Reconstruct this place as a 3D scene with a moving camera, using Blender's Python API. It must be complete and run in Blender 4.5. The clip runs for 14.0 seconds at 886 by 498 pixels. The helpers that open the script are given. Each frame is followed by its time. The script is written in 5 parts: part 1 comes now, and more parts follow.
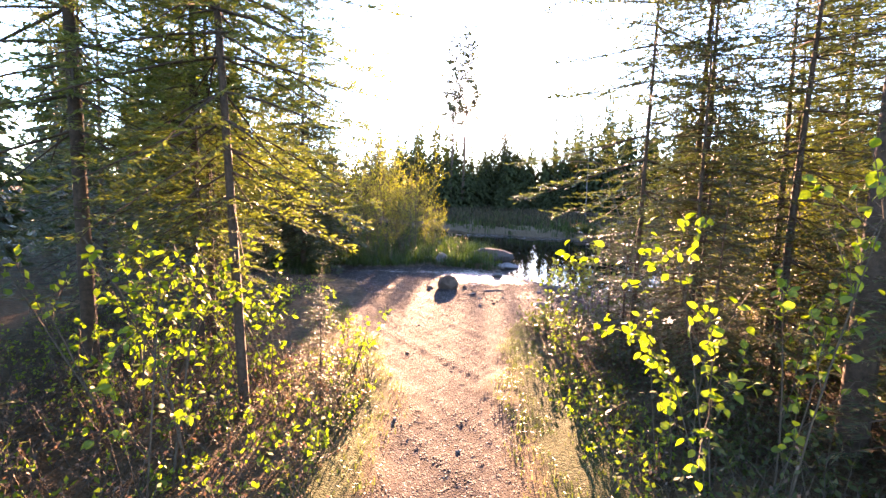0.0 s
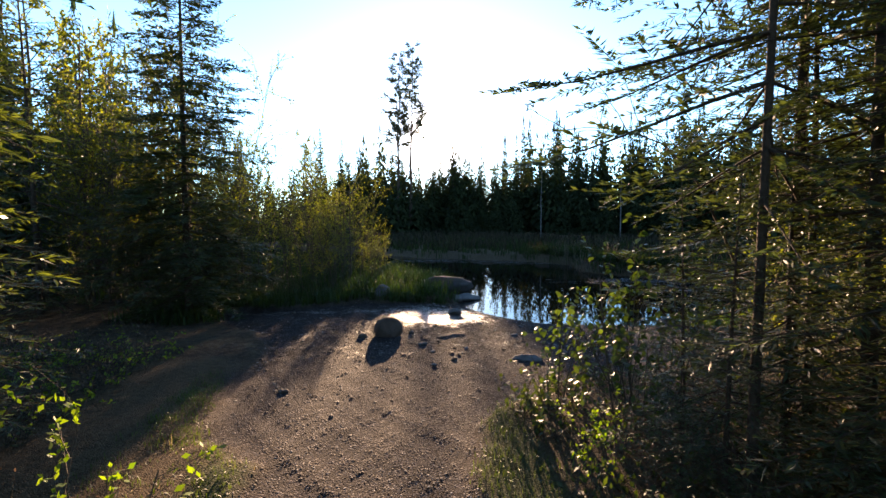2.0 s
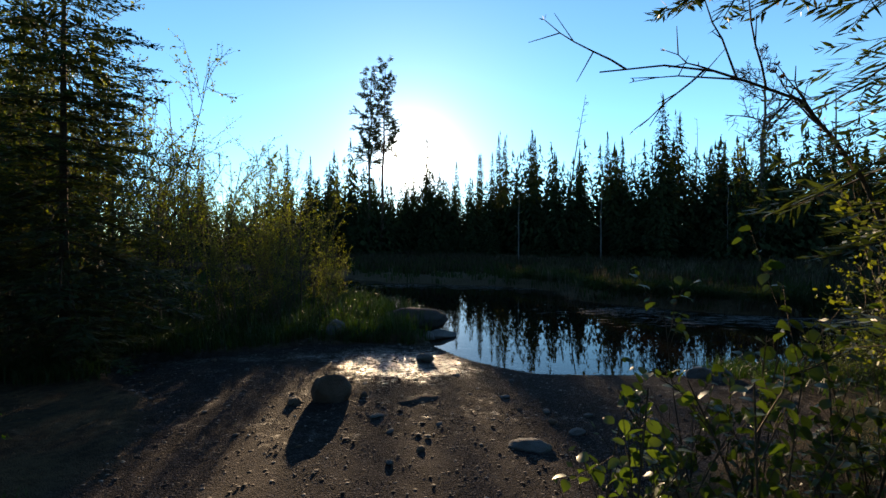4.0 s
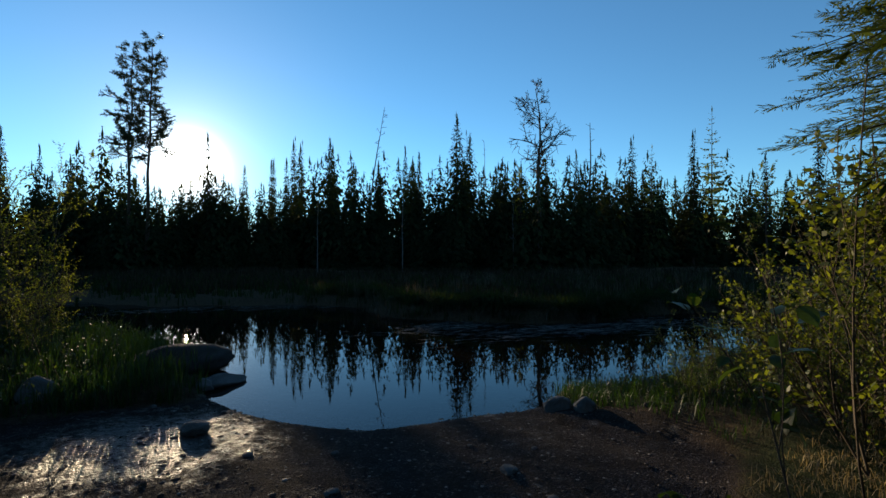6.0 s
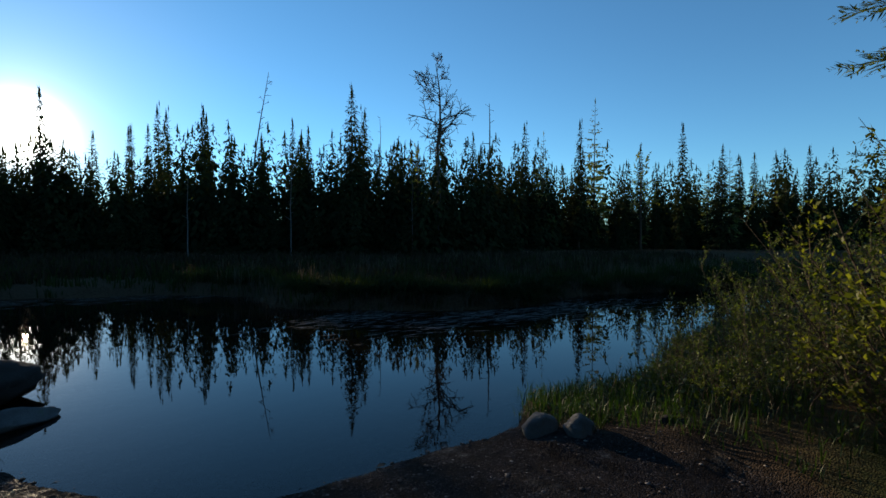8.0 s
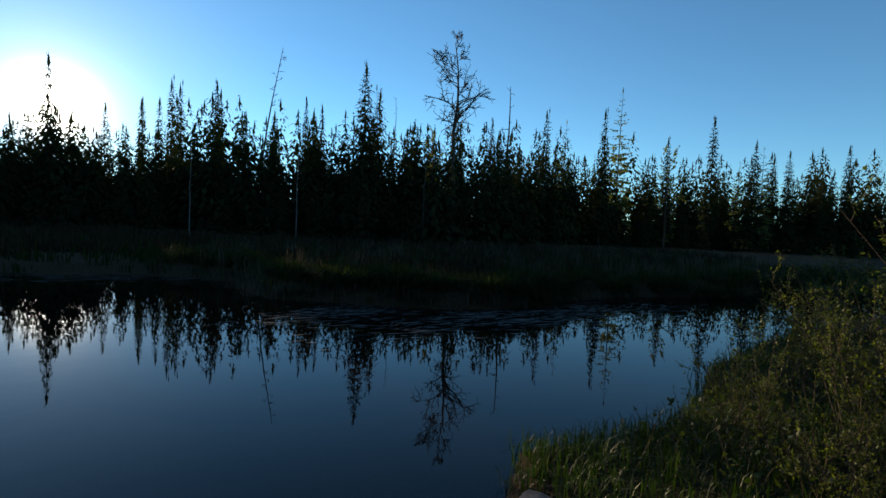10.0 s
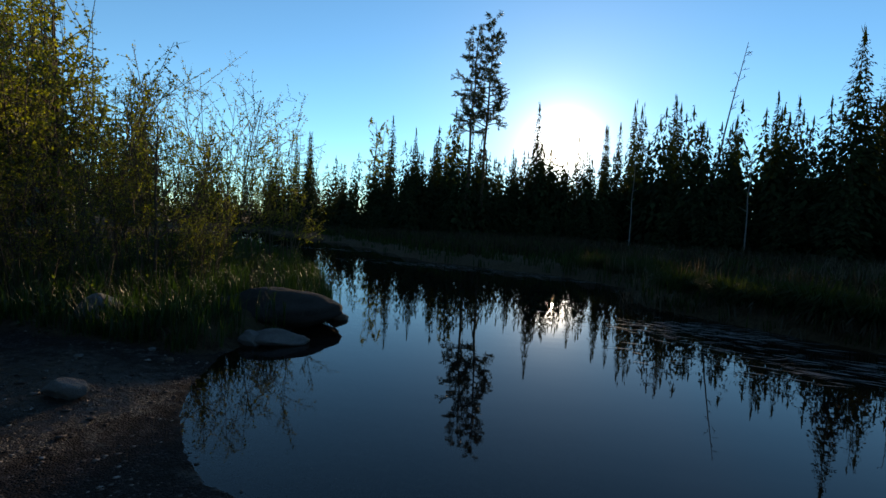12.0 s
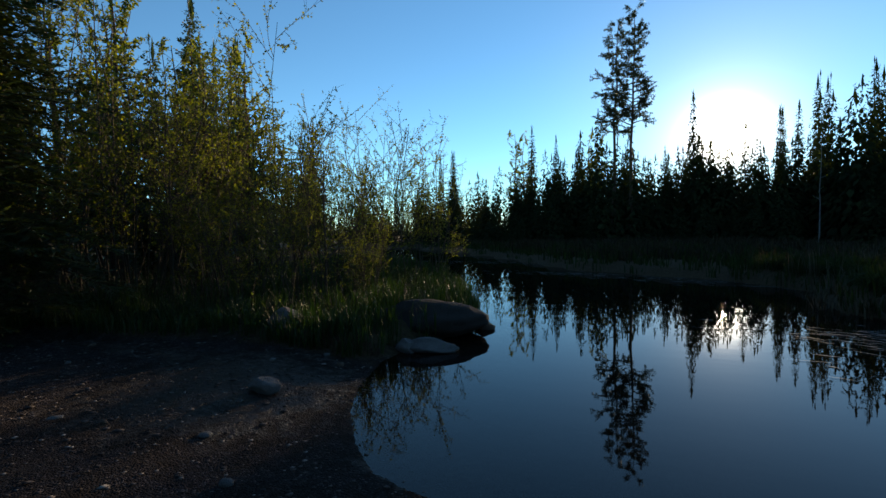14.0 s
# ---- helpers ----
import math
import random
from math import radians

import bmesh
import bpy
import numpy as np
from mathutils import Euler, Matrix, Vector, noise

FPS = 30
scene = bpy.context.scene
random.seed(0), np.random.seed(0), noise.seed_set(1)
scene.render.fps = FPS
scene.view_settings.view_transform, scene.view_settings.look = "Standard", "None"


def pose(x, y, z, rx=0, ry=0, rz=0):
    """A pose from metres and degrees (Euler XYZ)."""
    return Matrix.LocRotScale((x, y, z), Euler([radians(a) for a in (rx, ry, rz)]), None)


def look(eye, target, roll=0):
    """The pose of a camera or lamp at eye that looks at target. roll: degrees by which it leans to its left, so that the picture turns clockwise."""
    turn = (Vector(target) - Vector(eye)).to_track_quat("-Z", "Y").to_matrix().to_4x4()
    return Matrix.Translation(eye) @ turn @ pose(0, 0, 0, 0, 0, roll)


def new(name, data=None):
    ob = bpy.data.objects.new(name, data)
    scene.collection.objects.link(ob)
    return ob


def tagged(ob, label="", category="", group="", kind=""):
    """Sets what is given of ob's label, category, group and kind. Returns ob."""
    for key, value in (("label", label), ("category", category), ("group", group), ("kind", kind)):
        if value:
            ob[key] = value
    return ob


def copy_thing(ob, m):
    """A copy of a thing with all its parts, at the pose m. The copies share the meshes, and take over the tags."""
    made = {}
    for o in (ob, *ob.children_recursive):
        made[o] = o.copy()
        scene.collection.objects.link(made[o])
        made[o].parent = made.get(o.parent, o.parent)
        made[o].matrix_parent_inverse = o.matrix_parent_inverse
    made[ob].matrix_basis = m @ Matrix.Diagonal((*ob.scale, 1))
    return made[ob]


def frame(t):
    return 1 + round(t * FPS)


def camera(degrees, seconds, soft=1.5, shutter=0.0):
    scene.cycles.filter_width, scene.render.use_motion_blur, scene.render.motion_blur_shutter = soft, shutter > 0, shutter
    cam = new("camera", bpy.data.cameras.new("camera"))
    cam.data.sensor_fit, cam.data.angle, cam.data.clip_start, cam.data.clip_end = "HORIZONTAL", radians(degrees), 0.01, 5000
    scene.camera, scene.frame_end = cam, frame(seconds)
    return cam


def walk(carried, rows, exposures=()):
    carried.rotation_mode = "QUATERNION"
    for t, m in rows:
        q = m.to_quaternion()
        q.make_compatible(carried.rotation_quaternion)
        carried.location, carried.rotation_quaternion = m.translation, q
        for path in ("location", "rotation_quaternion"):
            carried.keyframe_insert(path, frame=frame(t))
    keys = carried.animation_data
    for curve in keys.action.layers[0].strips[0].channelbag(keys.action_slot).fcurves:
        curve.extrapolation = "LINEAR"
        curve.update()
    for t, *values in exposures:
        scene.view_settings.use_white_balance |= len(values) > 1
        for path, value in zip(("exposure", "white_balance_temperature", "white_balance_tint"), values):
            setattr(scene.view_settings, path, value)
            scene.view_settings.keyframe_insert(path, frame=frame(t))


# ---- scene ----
# ---- camera ----
cam = camera(85.0, 14.0)
PATH = [
    (0, 0.033, -0.123, 1.909, -0.31, -6.98, -1.34),
    (0.5, 0.086, 0.541, 1.851, -0.44, -6.14, -0.49),
    (1, 0.157, 1.197, 1.755, -2.51, -5.25, 0.64),
    (1.5, 0.219, 1.834, 1.702, -5.08, -3.93, 0.65),
    (2, 0.267, 2.506, 1.639, -6.27, -3.75, 0.31),
    (2.2, 0.312, 2.760, 1.593, -6.50, -4.10, 0.44),
    (4.3, 0.574, 4.537, 1.616, -10.85, -0.95, -0.29),
    (4.5, 0.585, 4.728, 1.591, -12.20, -0.89, -0.40),
    (5, 0.615, 5.150, 1.573, -16.61, -0.44, -0.05),
    (5.5, 0.702, 5.495, 1.573, -24.11, 0.21, 0.01),
    (6, 0.861, 6.003, 1.547, -33.26, 0.32, 0.07),
    (6.5, 0.934, 6.354, 1.546, -40.48, -0.62, 0.33),
    (7, 1.129, 6.832, 1.472, -44.33, -1.62, 1.06),
    (7.2, 1.216, 7.027, 1.456, -46.39, -1.78, 0.84),
    (9.5, 2.182, 8.080, 1.265, -44.80, -1.35, -2.09),
    (10, 2.600, 8.212, 1.369, -44.26, -2.78, -2.65),
    (10.5, 3.003, 8.180, 1.370, -35.72, -3.69, -2.11),
    (11, 3.592, 8.158, 1.203, -20.51, -4.23, -3.73),
    (11.5, 3.898, 8.198, 1.149, -8.52, -3.62, -5.20),
    (12, 4.110, 8.114, 1.174, 7.83, -3.27, -2.93),
    (12.5, 4.203, 8.072, 1.163, 17.94, -2.62, -1.11),
    (13, 4.163, 8.014, 1.168, 20.38, -1.52, 1.70),
    (13.5, 4.156, 8.007, 1.169, 23.66, -1.53, 1.68),
    (14, 4.163, 8.039, 1.159, 24.72, -2.19, 0.76),
]
walk(cam, [(t, pose(x, y, z, 90 + p, r, w)) for t, x, y, z, w, p, r in PATH],
     exposures=[(0, 4.65, 9200, 48), (0.8, 4.0, 8900, 42), (1.5, 3.05, 8400, 32), (2.2, 2.4, 8000, 25), (4.3, 1.25, 7600, 13), (6, 0.68, 6900, 9), (9.3, 0.70, 6800, 9), (10.5, 0.86, 7500, 12), (12, 0.93, 7700, 13), (14, 0.9, 7400, 12)])

# ---- sky and sun ----
SUN_AZ, SUN_EL = -5.4, 8.9          # degrees left of +y, and above the horizon
sun_way = Vector((math.sin(radians(-SUN_AZ)) * math.cos(radians(SUN_EL)),
                  math.cos(radians(SUN_AZ)) * math.cos(radians(SUN_EL)), math.sin(radians(SUN_EL))))
world = bpy.data.worlds.new("evening_sky")
scene.world = world
world.use_nodes = True
wn, wl = world.node_tree.nodes, world.node_tree.links
wn.clear()
sky = wn.new("ShaderNodeTexSky")
sky.sky_type, sky.sun_disc = "NISHITA", False
sky.sun_elevation, sky.sun_rotation = radians(SUN_EL), radians(-SUN_AZ)
sky.air_density, sky.dust_density, sky.ozone_density = 0.8, 0.0, 4.0
sat = wn.new("ShaderNodeHueSaturation")
sat.inputs["Saturation"].default_value = 1.0
sat.inputs["Value"].default_value = 1.85
cool = wn.new("ShaderNodeMix")
cool.data_type, cool.blend_type = "RGBA", "MULTIPLY"
cool.inputs["Factor"].default_value = 1.0
cool.inputs["B"].default_value = (0.79, 1.0, 0.95, 1)
wl.new(sky.outputs[0], cool.inputs["A"])
wl.new(cool.outputs["Result"], sat.inputs["Color"])
# the bright aureole of the hazy air round the low sun
coord = wn.new("ShaderNodeTexCoord")
dot = wn.new("ShaderNodeVectorMath")
dot.operation = "DOT_PRODUCT"
dot.inputs[1].default_value = sun_way
wl.new(coord.outputs["Generated"], dot.inputs[0])
def world_math(op, a, b):
    n = wn.new("ShaderNodeMath")
    n.operation = op
    for k, s in enumerate((a, b)):
        if isinstance(s, (int, float)):
            n.inputs[k].default_value = s
        else:
            wl.new(s, n.inputs[k])
    return n.outputs[0]
c0 = world_math("MAXIMUM", dot.outputs["Value"], 0.0)
wide = world_math("MULTIPLY", world_math("POWER", c0, 38.0), 1.7)
mid = world_math("MULTIPLY", world_math("POWER", c0, 240.0), 5.0)
core = world_math("MULTIPLY", world_math("POWER", c0, 1500.0), 85.0)
glow = world_math("ADD", world_math("ADD", wide, mid), core)
tint = wn.new("ShaderNodeMix")
tint.data_type, tint.blend_type = "RGBA", "MULTIPLY"
tint.inputs["Factor"].default_value = 1.0
tint.inputs["B"].default_value = (1.0, 0.93, 0.80, 1)
wl.new(glow, tint.inputs["A"])
both = wn.new("ShaderNodeMix")
both.data_type, both.blend_type = "RGBA", "ADD"
both.inputs["Factor"].default_value = 1.0
wl.new(sat.outputs[0], both.inputs["A"])
wl.new(tint.outputs["Result"], both.inputs["B"])
bg = wn.new("ShaderNodeBackground")
bg.inputs["Strength"].default_value = 0.08
wl.new(both.outputs["Result"], bg.inputs["Color"])
wl.new(bg.outputs[0], wn.new("ShaderNodeOutputWorld").inputs[0])

sun = new("sun", bpy.data.lights.new("sun", "SUN"))
sun.data.energy, sun.data.angle, sun.data.color = 5.0, radians(0.6), (1.0, 0.80, 0.55)
sun.matrix_world = look(sun_way * 200, (0, 0, 0))


# ---- materials ----
class Mat:
    """A node material under construction."""
    def __init__(self, name):
        self.m = bpy.data.materials.new(name)
        self.m.use_nodes = True
        self.n, self.l = self.m.node_tree.nodes, self.m.node_tree.links
        self.n.clear()
        self.out = self.n.new("ShaderNodeOutputMaterial")
        self.geo = self.n.new("ShaderNodeNewGeometry")
        self.tc = self.n.new("ShaderNodeTexCoord")

    def noise(self, scale, detail=4, rough=0.6, coord="Object"):
        t = self.n.new("ShaderNodeTexNoise")
        t.inputs["Scale"].default_value, t.inputs["Detail"].default_value, t.inputs["Roughness"].default_value = scale, detail, rough
        self.l.new(self.tc.outputs[coord], t.inputs["Vector"])
        return t.outputs["Fac"]

    def voronoi(self, scale, out="Distance"):
        t = self.n.new("ShaderNodeTexVoronoi")
        t.inputs["Scale"].default_value = scale
        self.l.new(self.tc.outputs["Object"], t.inputs["Vector"])
        return t.outputs[out]

    def ramp(self, fac, *stops):
        r = self.n.new("ShaderNodeValToRGB")
        el = r.color_ramp.elements
        while len(el) < len(stops):
            el.new(0.5)
        for e, (p, c) in zip(el, stops):
            e.position, e.color = p, (*c, 1)
        self.l.new(fac, r.inputs[0])
        return r.outputs[0]

    def value(self, op, a, b=0.0, c=0.0):
        n = self.n.new("ShaderNodeMath")
        n.operation = op
        for k, s in enumerate((a, b, c)):
            if isinstance(s, (int, float)):
                n.inputs[k].default_value = s
            else:
                self.l.new(s, n.inputs[k])
        return n.outputs[0]

    def mix(self, fac, a, b, blend="MIX"):
        n = self.n.new("ShaderNodeMix")
        n.data_type, n.blend_type = "RGBA", blend
        for key, s in (("Factor", fac), ("A", a), ("B", b)):
            if isinstance(s, (int, float)):
                n.inputs[key].default_value = s
            elif isinstance(s, tuple):
                n.inputs[key].default_value = (*s, 1)
            else:
                self.l.new(s, n.inputs[key])
        return n.outputs["Result"]

    def bump(self, height, strength=0.5, distance=0.02, normal=None):
        b = self.n.new("ShaderNodeBump")
        b.inputs["Strength"].default_value, b.inputs["Distance"].default_value = strength, distance
        self.l.new(height, b.inputs["Height"])
        if normal:
            self.l.new(normal, b.inputs["Normal"])
        return b.outputs[0]

    def attr(self, name):
        a = self.n.new("ShaderNodeAttribute")
        a.attribute_name = name
        s = self.n.new("ShaderNodeSeparateColor")
        self.l.new(a.outputs["Color"], s.inputs[0])
        return s.outputs

    def surface(self, color, rough=0.8, normal=None, spec=0.3, metal=0.0):
        p = self.n.new("ShaderNodeBsdfPrincipled")
        for key, s in (("Base Color", color), ("Roughness", rough), ("Specular IOR Level", spec), ("Metallic", metal)):
            if isinstance(s, (int, float)):
                p.inputs[key].default_value = s
            elif isinstance(s, tuple):
                p.inputs[key].default_value = (*s, 1)
            else:
                self.l.new(s, p.inputs[key])
        if normal:
            self.l.new(normal, p.inputs["Normal"])
        return p.outputs[0]

    def blend(self, fac, a, b):
        n = self.n.new("ShaderNodeMixShader")
        if isinstance(fac, (int, float)):
            n.inputs[0].default_value = fac
        else:
            self.l.new(fac, n.inputs[0])
        self.l.new(a, n.inputs[1])
        self.l.new(b, n.inputs[2])
        return n.outputs[0]

    def done(self, shader):
        self.l.new(shader, self.out.inputs["Surface"])
        return self.m


def foliage(name, dark, light, through_light, share, rough=0.5):
    """A leaf or needle that lets some light through, each piece of its own shade."""
    m = Mat(name)
    oi = m.n.new("ShaderNodeObjectInfo")
    pick = m.value("FRACT", m.value("ADD", m.geo.outputs["Random Per Island"], oi.outputs["Random"]))
    pick = m.value("ADD", m.value("MULTIPLY", pick, 0.6), m.value("MULTIPLY", m.noise(1.7), 0.4))
    col = m.ramp(pick, (0.15, dark), (0.85, light))
    tr = m.n.new("ShaderNodeBsdfTranslucent")
    m.l.new(m.mix(1.0, col, through_light, "MULTIPLY"), tr.inputs["Color"])
    return m.done(m.blend(share, m.surface(col, rough, None, 0.25 if rough < 0.8 else 0.06), tr.outputs[0]))


def bark(name, dark, light, scale=30):
    m = Mat(name)
    n = m.noise(scale, 6, 0.7)
    col = m.ramp(n, (0.3, dark), (0.7, light))
    col = m.mix(m.value("MULTIPLY", m.noise(3.0), 0.3), col, (0.032, 0.030, 0.022))
    return m.done(m.surface(col, 0.9, m.bump(n, 0.6, 0.01), 0.15))


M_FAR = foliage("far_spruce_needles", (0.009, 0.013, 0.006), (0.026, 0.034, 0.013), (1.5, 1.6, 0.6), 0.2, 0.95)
M_FIR = foliage("fir_needles", (0.026, 0.042, 0.015), (0.090, 0.112, 0.038), (1.9, 1.8, 0.55), 0.48)
# fir needles in a darker colour, which stands in for shade
M_SHADED_NEEDLES = foliage("shaded_needles", (0.015, 0.026, 0.013), (0.050, 0.066, 0.028), (1.7, 1.7, 0.6), 0.32)
M_LARCH = foliage("larch_needles", (0.06, 0.075, 0.022), (0.13, 0.14, 0.05), (1.5, 1.6, 0.6), 0.4)
M_PINE = foliage("pine_needles", (0.018, 0.026, 0.014), (0.05, 0.06, 0.028), (1.5, 1.5, 0.7), 0.25)
M_LEAF = foliage("fresh_leaves", (0.055, 0.105, 0.014), (0.14, 0.20, 0.03), (1.6, 1.6, 0.4), 0.52, 0.65)
M_ALDER = foliage("young_alder_leaves", (0.046, 0.066, 0.013), (0.138, 0.152, 0.032), (1.75, 1.65, 0.45), 0.57, 0.6)
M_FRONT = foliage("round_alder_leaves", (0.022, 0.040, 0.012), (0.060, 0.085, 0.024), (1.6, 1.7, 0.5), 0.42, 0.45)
# alder leaves with the yellow of sunlight put into their colour
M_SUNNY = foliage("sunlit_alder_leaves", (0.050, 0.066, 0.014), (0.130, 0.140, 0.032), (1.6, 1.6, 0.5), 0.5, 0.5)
# low leaves darkened in colour to give the undergrowth its shade
M_SHADED_LEAF = foliage("shaded_undergrowth_leaves", (0.014, 0.026, 0.009), (0.05, 0.07, 0.02), (1.7, 1.7, 0.5), 0.4)
M_HEATH = foliage("brown_marsh_shrubs", (0.016, 0.013, 0.009), (0.055, 0.042, 0.026), (1.3, 1.2, 0.7), 0.3, 0.95)
M_WILLOW = foliage("willow_leaves", (0.032, 0.048, 0.012), (0.095, 0.115, 0.028), (1.6, 1.7, 0.5), 0.5)
M_VERGE = foliage("verge_moss_grass", (0.028, 0.043, 0.010), (0.075, 0.095, 0.022), (1.5, 1.7, 0.5), 0.42)
M_BROWN = foliage("dry_leaves", (0.05, 0.032, 0.022), (0.16, 0.105, 0.07), (1.2, 1.0, 0.8), 0.3, 0.7)
M_GRASS = foliage("grass_blades", (0.011, 0.024, 0.006), (0.034, 0.055, 0.014), (1.3, 1.6, 0.5), 0.40)
M_SEDGE = foliage("marsh_sedge", (0.012, 0.018, 0.007), (0.036, 0.048, 0.017), (1.4, 1.6, 0.7), 0.35, 0.9)
M_OLDSEDGE = foliage("dead_sedge", (0.034, 0.026, 0.015), (0.11, 0.085, 0.055), (1.2, 1.1, 0.8), 0.3, 0.7)
M_STRAW = foliage("old_straw", (0.16, 0.12, 0.06), (0.34, 0.27, 0.15), (1.2, 1.1, 0.8), 0.35, 0.7)
M_PETAL = foliage("white_petals", (0.6, 0.6, 0.55), (0.8, 0.8, 0.76), (1.1, 1.1, 1.0), 0.4)
M_BARK = bark("grey_brown_bark", (0.026, 0.015, 0.010), (0.085, 0.050, 0.033))
M_TWIG = bark("brown_twigs", (0.035, 0.025, 0.018), (0.105, 0.080, 0.055), 60)
M_DEAD = bark("weathered_dead_wood", (0.03, 0.024, 0.020), (0.085, 0.070, 0.058))


def rock_material(name, dark, light, lichen=(0.10, 0.11, 0.07)):
    m = Mat(name)
    n1, n2, v = m.noise(4, 8, 0.65), m.noise(40, 5, 0.7), m.voronoi(160)
    col = m.ramp(n1, (0.3, dark), (0.7, light))
    col = m.mix(m.value("MULTIPLY", n2, 0.55), col, tuple(c * 0.45 for c in dark))
    col = m.mix(0.4, col, tuple(c * 0.42 for c in dark))
    col = m.mix(m.ramp(m.noise(9, 3), (0.62, (0, 0, 0)), (0.7, (0.5, 0.5, 0.5))), col, lichen)
    return m.done(m.surface(col, 0.9, m.bump(m.value("ADD", n2, m.value("MULTIPLY", v, 0.3)), 0.9, 0.015), 0.2))


M_ROCK = rock_material("pinkish_granite", (0.10, 0.068, 0.050), (0.24, 0.165, 0.125))
M_DARKROCK = rock_material("dark_granite", (0.030, 0.023, 0.019), (0.062, 0.048, 0.041), (0.045, 0.045, 0.035))
M_GREY = rock_material("grey_granite", (0.11, 0.10, 0.095), (0.26, 0.25, 0.24))

m = Mat("loose_pebbles")
pick = m.geo.outputs["Random Per Island"]
col = m.ramp(pick, (0.0, (0.022, 0.017, 0.015)), (0.45, (0.060, 0.045, 0.039)), (0.8, (0.11, 0.088, 0.078)), (1.0, (0.26, 0.23, 0.21)))
M_PEBBLE = m.done(m.surface(m.mix(0.4, col, m.mix(1.0, col, m.ramp(m.noise(160, 3), (0.3, (0.4, 0.4, 0.4)), (0.7, (1.4, 1.4, 1.4))), "MULTIPLY")), 0.85, None, 0.25))

# ground: gravel trail, wet mud, forest floor, mossy verge, by the painted zones
m = Mat("ground")
zone = m.attr("zone")
big, fine, grit = m.noise(0.8, 5), m.noise(18, 6, 0.7), m.voronoi(55)
cell = m.n.new("ShaderNodeTexVoronoi")
cell.inputs["Scale"].default_value = 95
m.l.new(m.tc.outputs["Object"], cell.inputs["Vector"])
gravel = m.ramp(fine, (0.25, (0.016, 0.012, 0.011)), (0.75, (0.052, 0.039, 0.037)))
sep = m.n.new("ShaderNodeSeparateColor")
m.l.new(cell.outputs["Color"], sep.inputs[0])
gravel = m.mix(0.72, gravel, m.ramp(sep.outputs[0], (0, (0.006, 0.005, 0.005)), (0.6, (0.030, 0.023, 0.023)), (0.85, (0.064, 0.050, 0.049)), (1, (0.19, 0.16, 0.155))))
gravel = m.mix(m.value("MULTIPLY", big, 0.45), gravel, (0.034, 0.027, 0.026))
mud = m.ramp(fine, (0.3, (0.014, 0.010, 0.008)), (0.75, (0.042, 0.029, 0.022)))
duff = m.ramp(fine, (0.25, (0.030, 0.020, 0.012)), (0.5, (0.085, 0.055, 0.030)), (0.8, (0.13, 0.090, 0.050)))
moss = m.ramp(m.noise(26, 6), (0.3, (0.026, 0.034, 0.011)), (0.7, (0.070, 0.076, 0.027)))
col = m.mix(zone[0], duff, gravel)
col = m.mix(m.ramp(m.value("ADD", zone[2], m.value("MULTIPLY", m.value("SUBTRACT", fine, 0.5), 0.8)), (0.35, (0, 0, 0)), (0.75, (1, 1, 1))), col, moss)
wet = m.ramp(m.value("ADD", zone[1], m.value("MULTIPLY", m.value("SUBTRACT", m.noise(5, 5), 0.5), 0.9)), (0.35, (0, 0, 0)), (0.65, (1, 1, 1)))
col = m.mix(wet, col, mud)
slick = m.ramp(m.value("ADD", zone[1], m.value("MULTIPLY", m.value("SUBTRACT", m.value("ADD", m.value("MULTIPLY", m.noise(2.6, 4), 0.45), m.value("MULTIPLY", m.noise(11, 6, 0.7), 0.55)), 0.5), 1.7)), (0.52, (0, 0, 0)), (0.80, (1, 1, 1)))
rough = m.value("SUBTRACT", 1.0, m.value("MULTIPLY", slick, m.value("ADD", 0.50, m.value("MULTIPLY", m.noise(11, 3), 0.34))))
shine = m.value("ADD", 0.08, m.value("MULTIPLY", slick, 0.10))
height = m.value("ADD", m.value("MULTIPLY", cell.outputs["Distance"], -0.7), m.value("MULTIPLY", grit, 0.4))
height = m.value("ADD", height, m.value("MULTIPLY", fine, 0.9))
height = m.value("MULTIPLY", height, m.value("SUBTRACT", 1.0, m.value("MULTIPLY", slick, 0.8)))
height = m.value("ADD", height, m.value("MULTIPLY", slick, m.value("MULTIPLY", m.noise(7, 3), 0.9)))
height = m.value("ADD", height, m.value("MULTIPLY", slick, m.value("MULTIPLY", m.noise(24, 4), 0.55)))
M_GROUND = m.done(m.surface(col, rough, m.bump(height, 1.0, 0.032), shine))

# tea-brown still water: clear over the shallows, dark where it deepens
m = Mat("pond_water")
deep = m.attr("depth")
rip = m.n.new("ShaderNodeTexNoise")
rip.inputs["Scale"].default_value, rip.inputs["Detail"].default_value = 1.6, 3
stretch = m.n.new("ShaderNodeMapping")
stretch.inputs["Scale"].default_value = (1.0, 2.6, 1.0)
m.l.new(m.tc.outputs["Object"], stretch.inputs["Vector"])
m.l.new(stretch.outputs[0], rip.inputs["Vector"])
nrm = m.bump(rip.outputs["Fac"], 0.012, 0.05)
clear = m.n.new("ShaderNodeBsdfTransparent")
clear.inputs["Color"].default_value = (0.62, 0.45, 0.30, 1)
body = m.n.new("ShaderNodeBsdfDiffuse")
body.inputs["Color"].default_value = (0.006, 0.0045, 0.004, 1)
under = m.blend(deep[0], clear.outputs[0], body.outputs[0])
gloss = m.n.new("ShaderNodeBsdfGlossy")
gloss.inputs["Roughness"].default_value = 0.012
m.l.new(nrm, gloss.inputs["Normal"])
fres = m.n.new("ShaderNodeFresnel")
fres.inputs["IOR"].default_value = 1.33
m.l.new(nrm, fres.inputs["Normal"])
M_WATER = m.done(m.blend(fres.outputs[0], under, gloss.outputs[0]))
m = Mat("foam_scum")
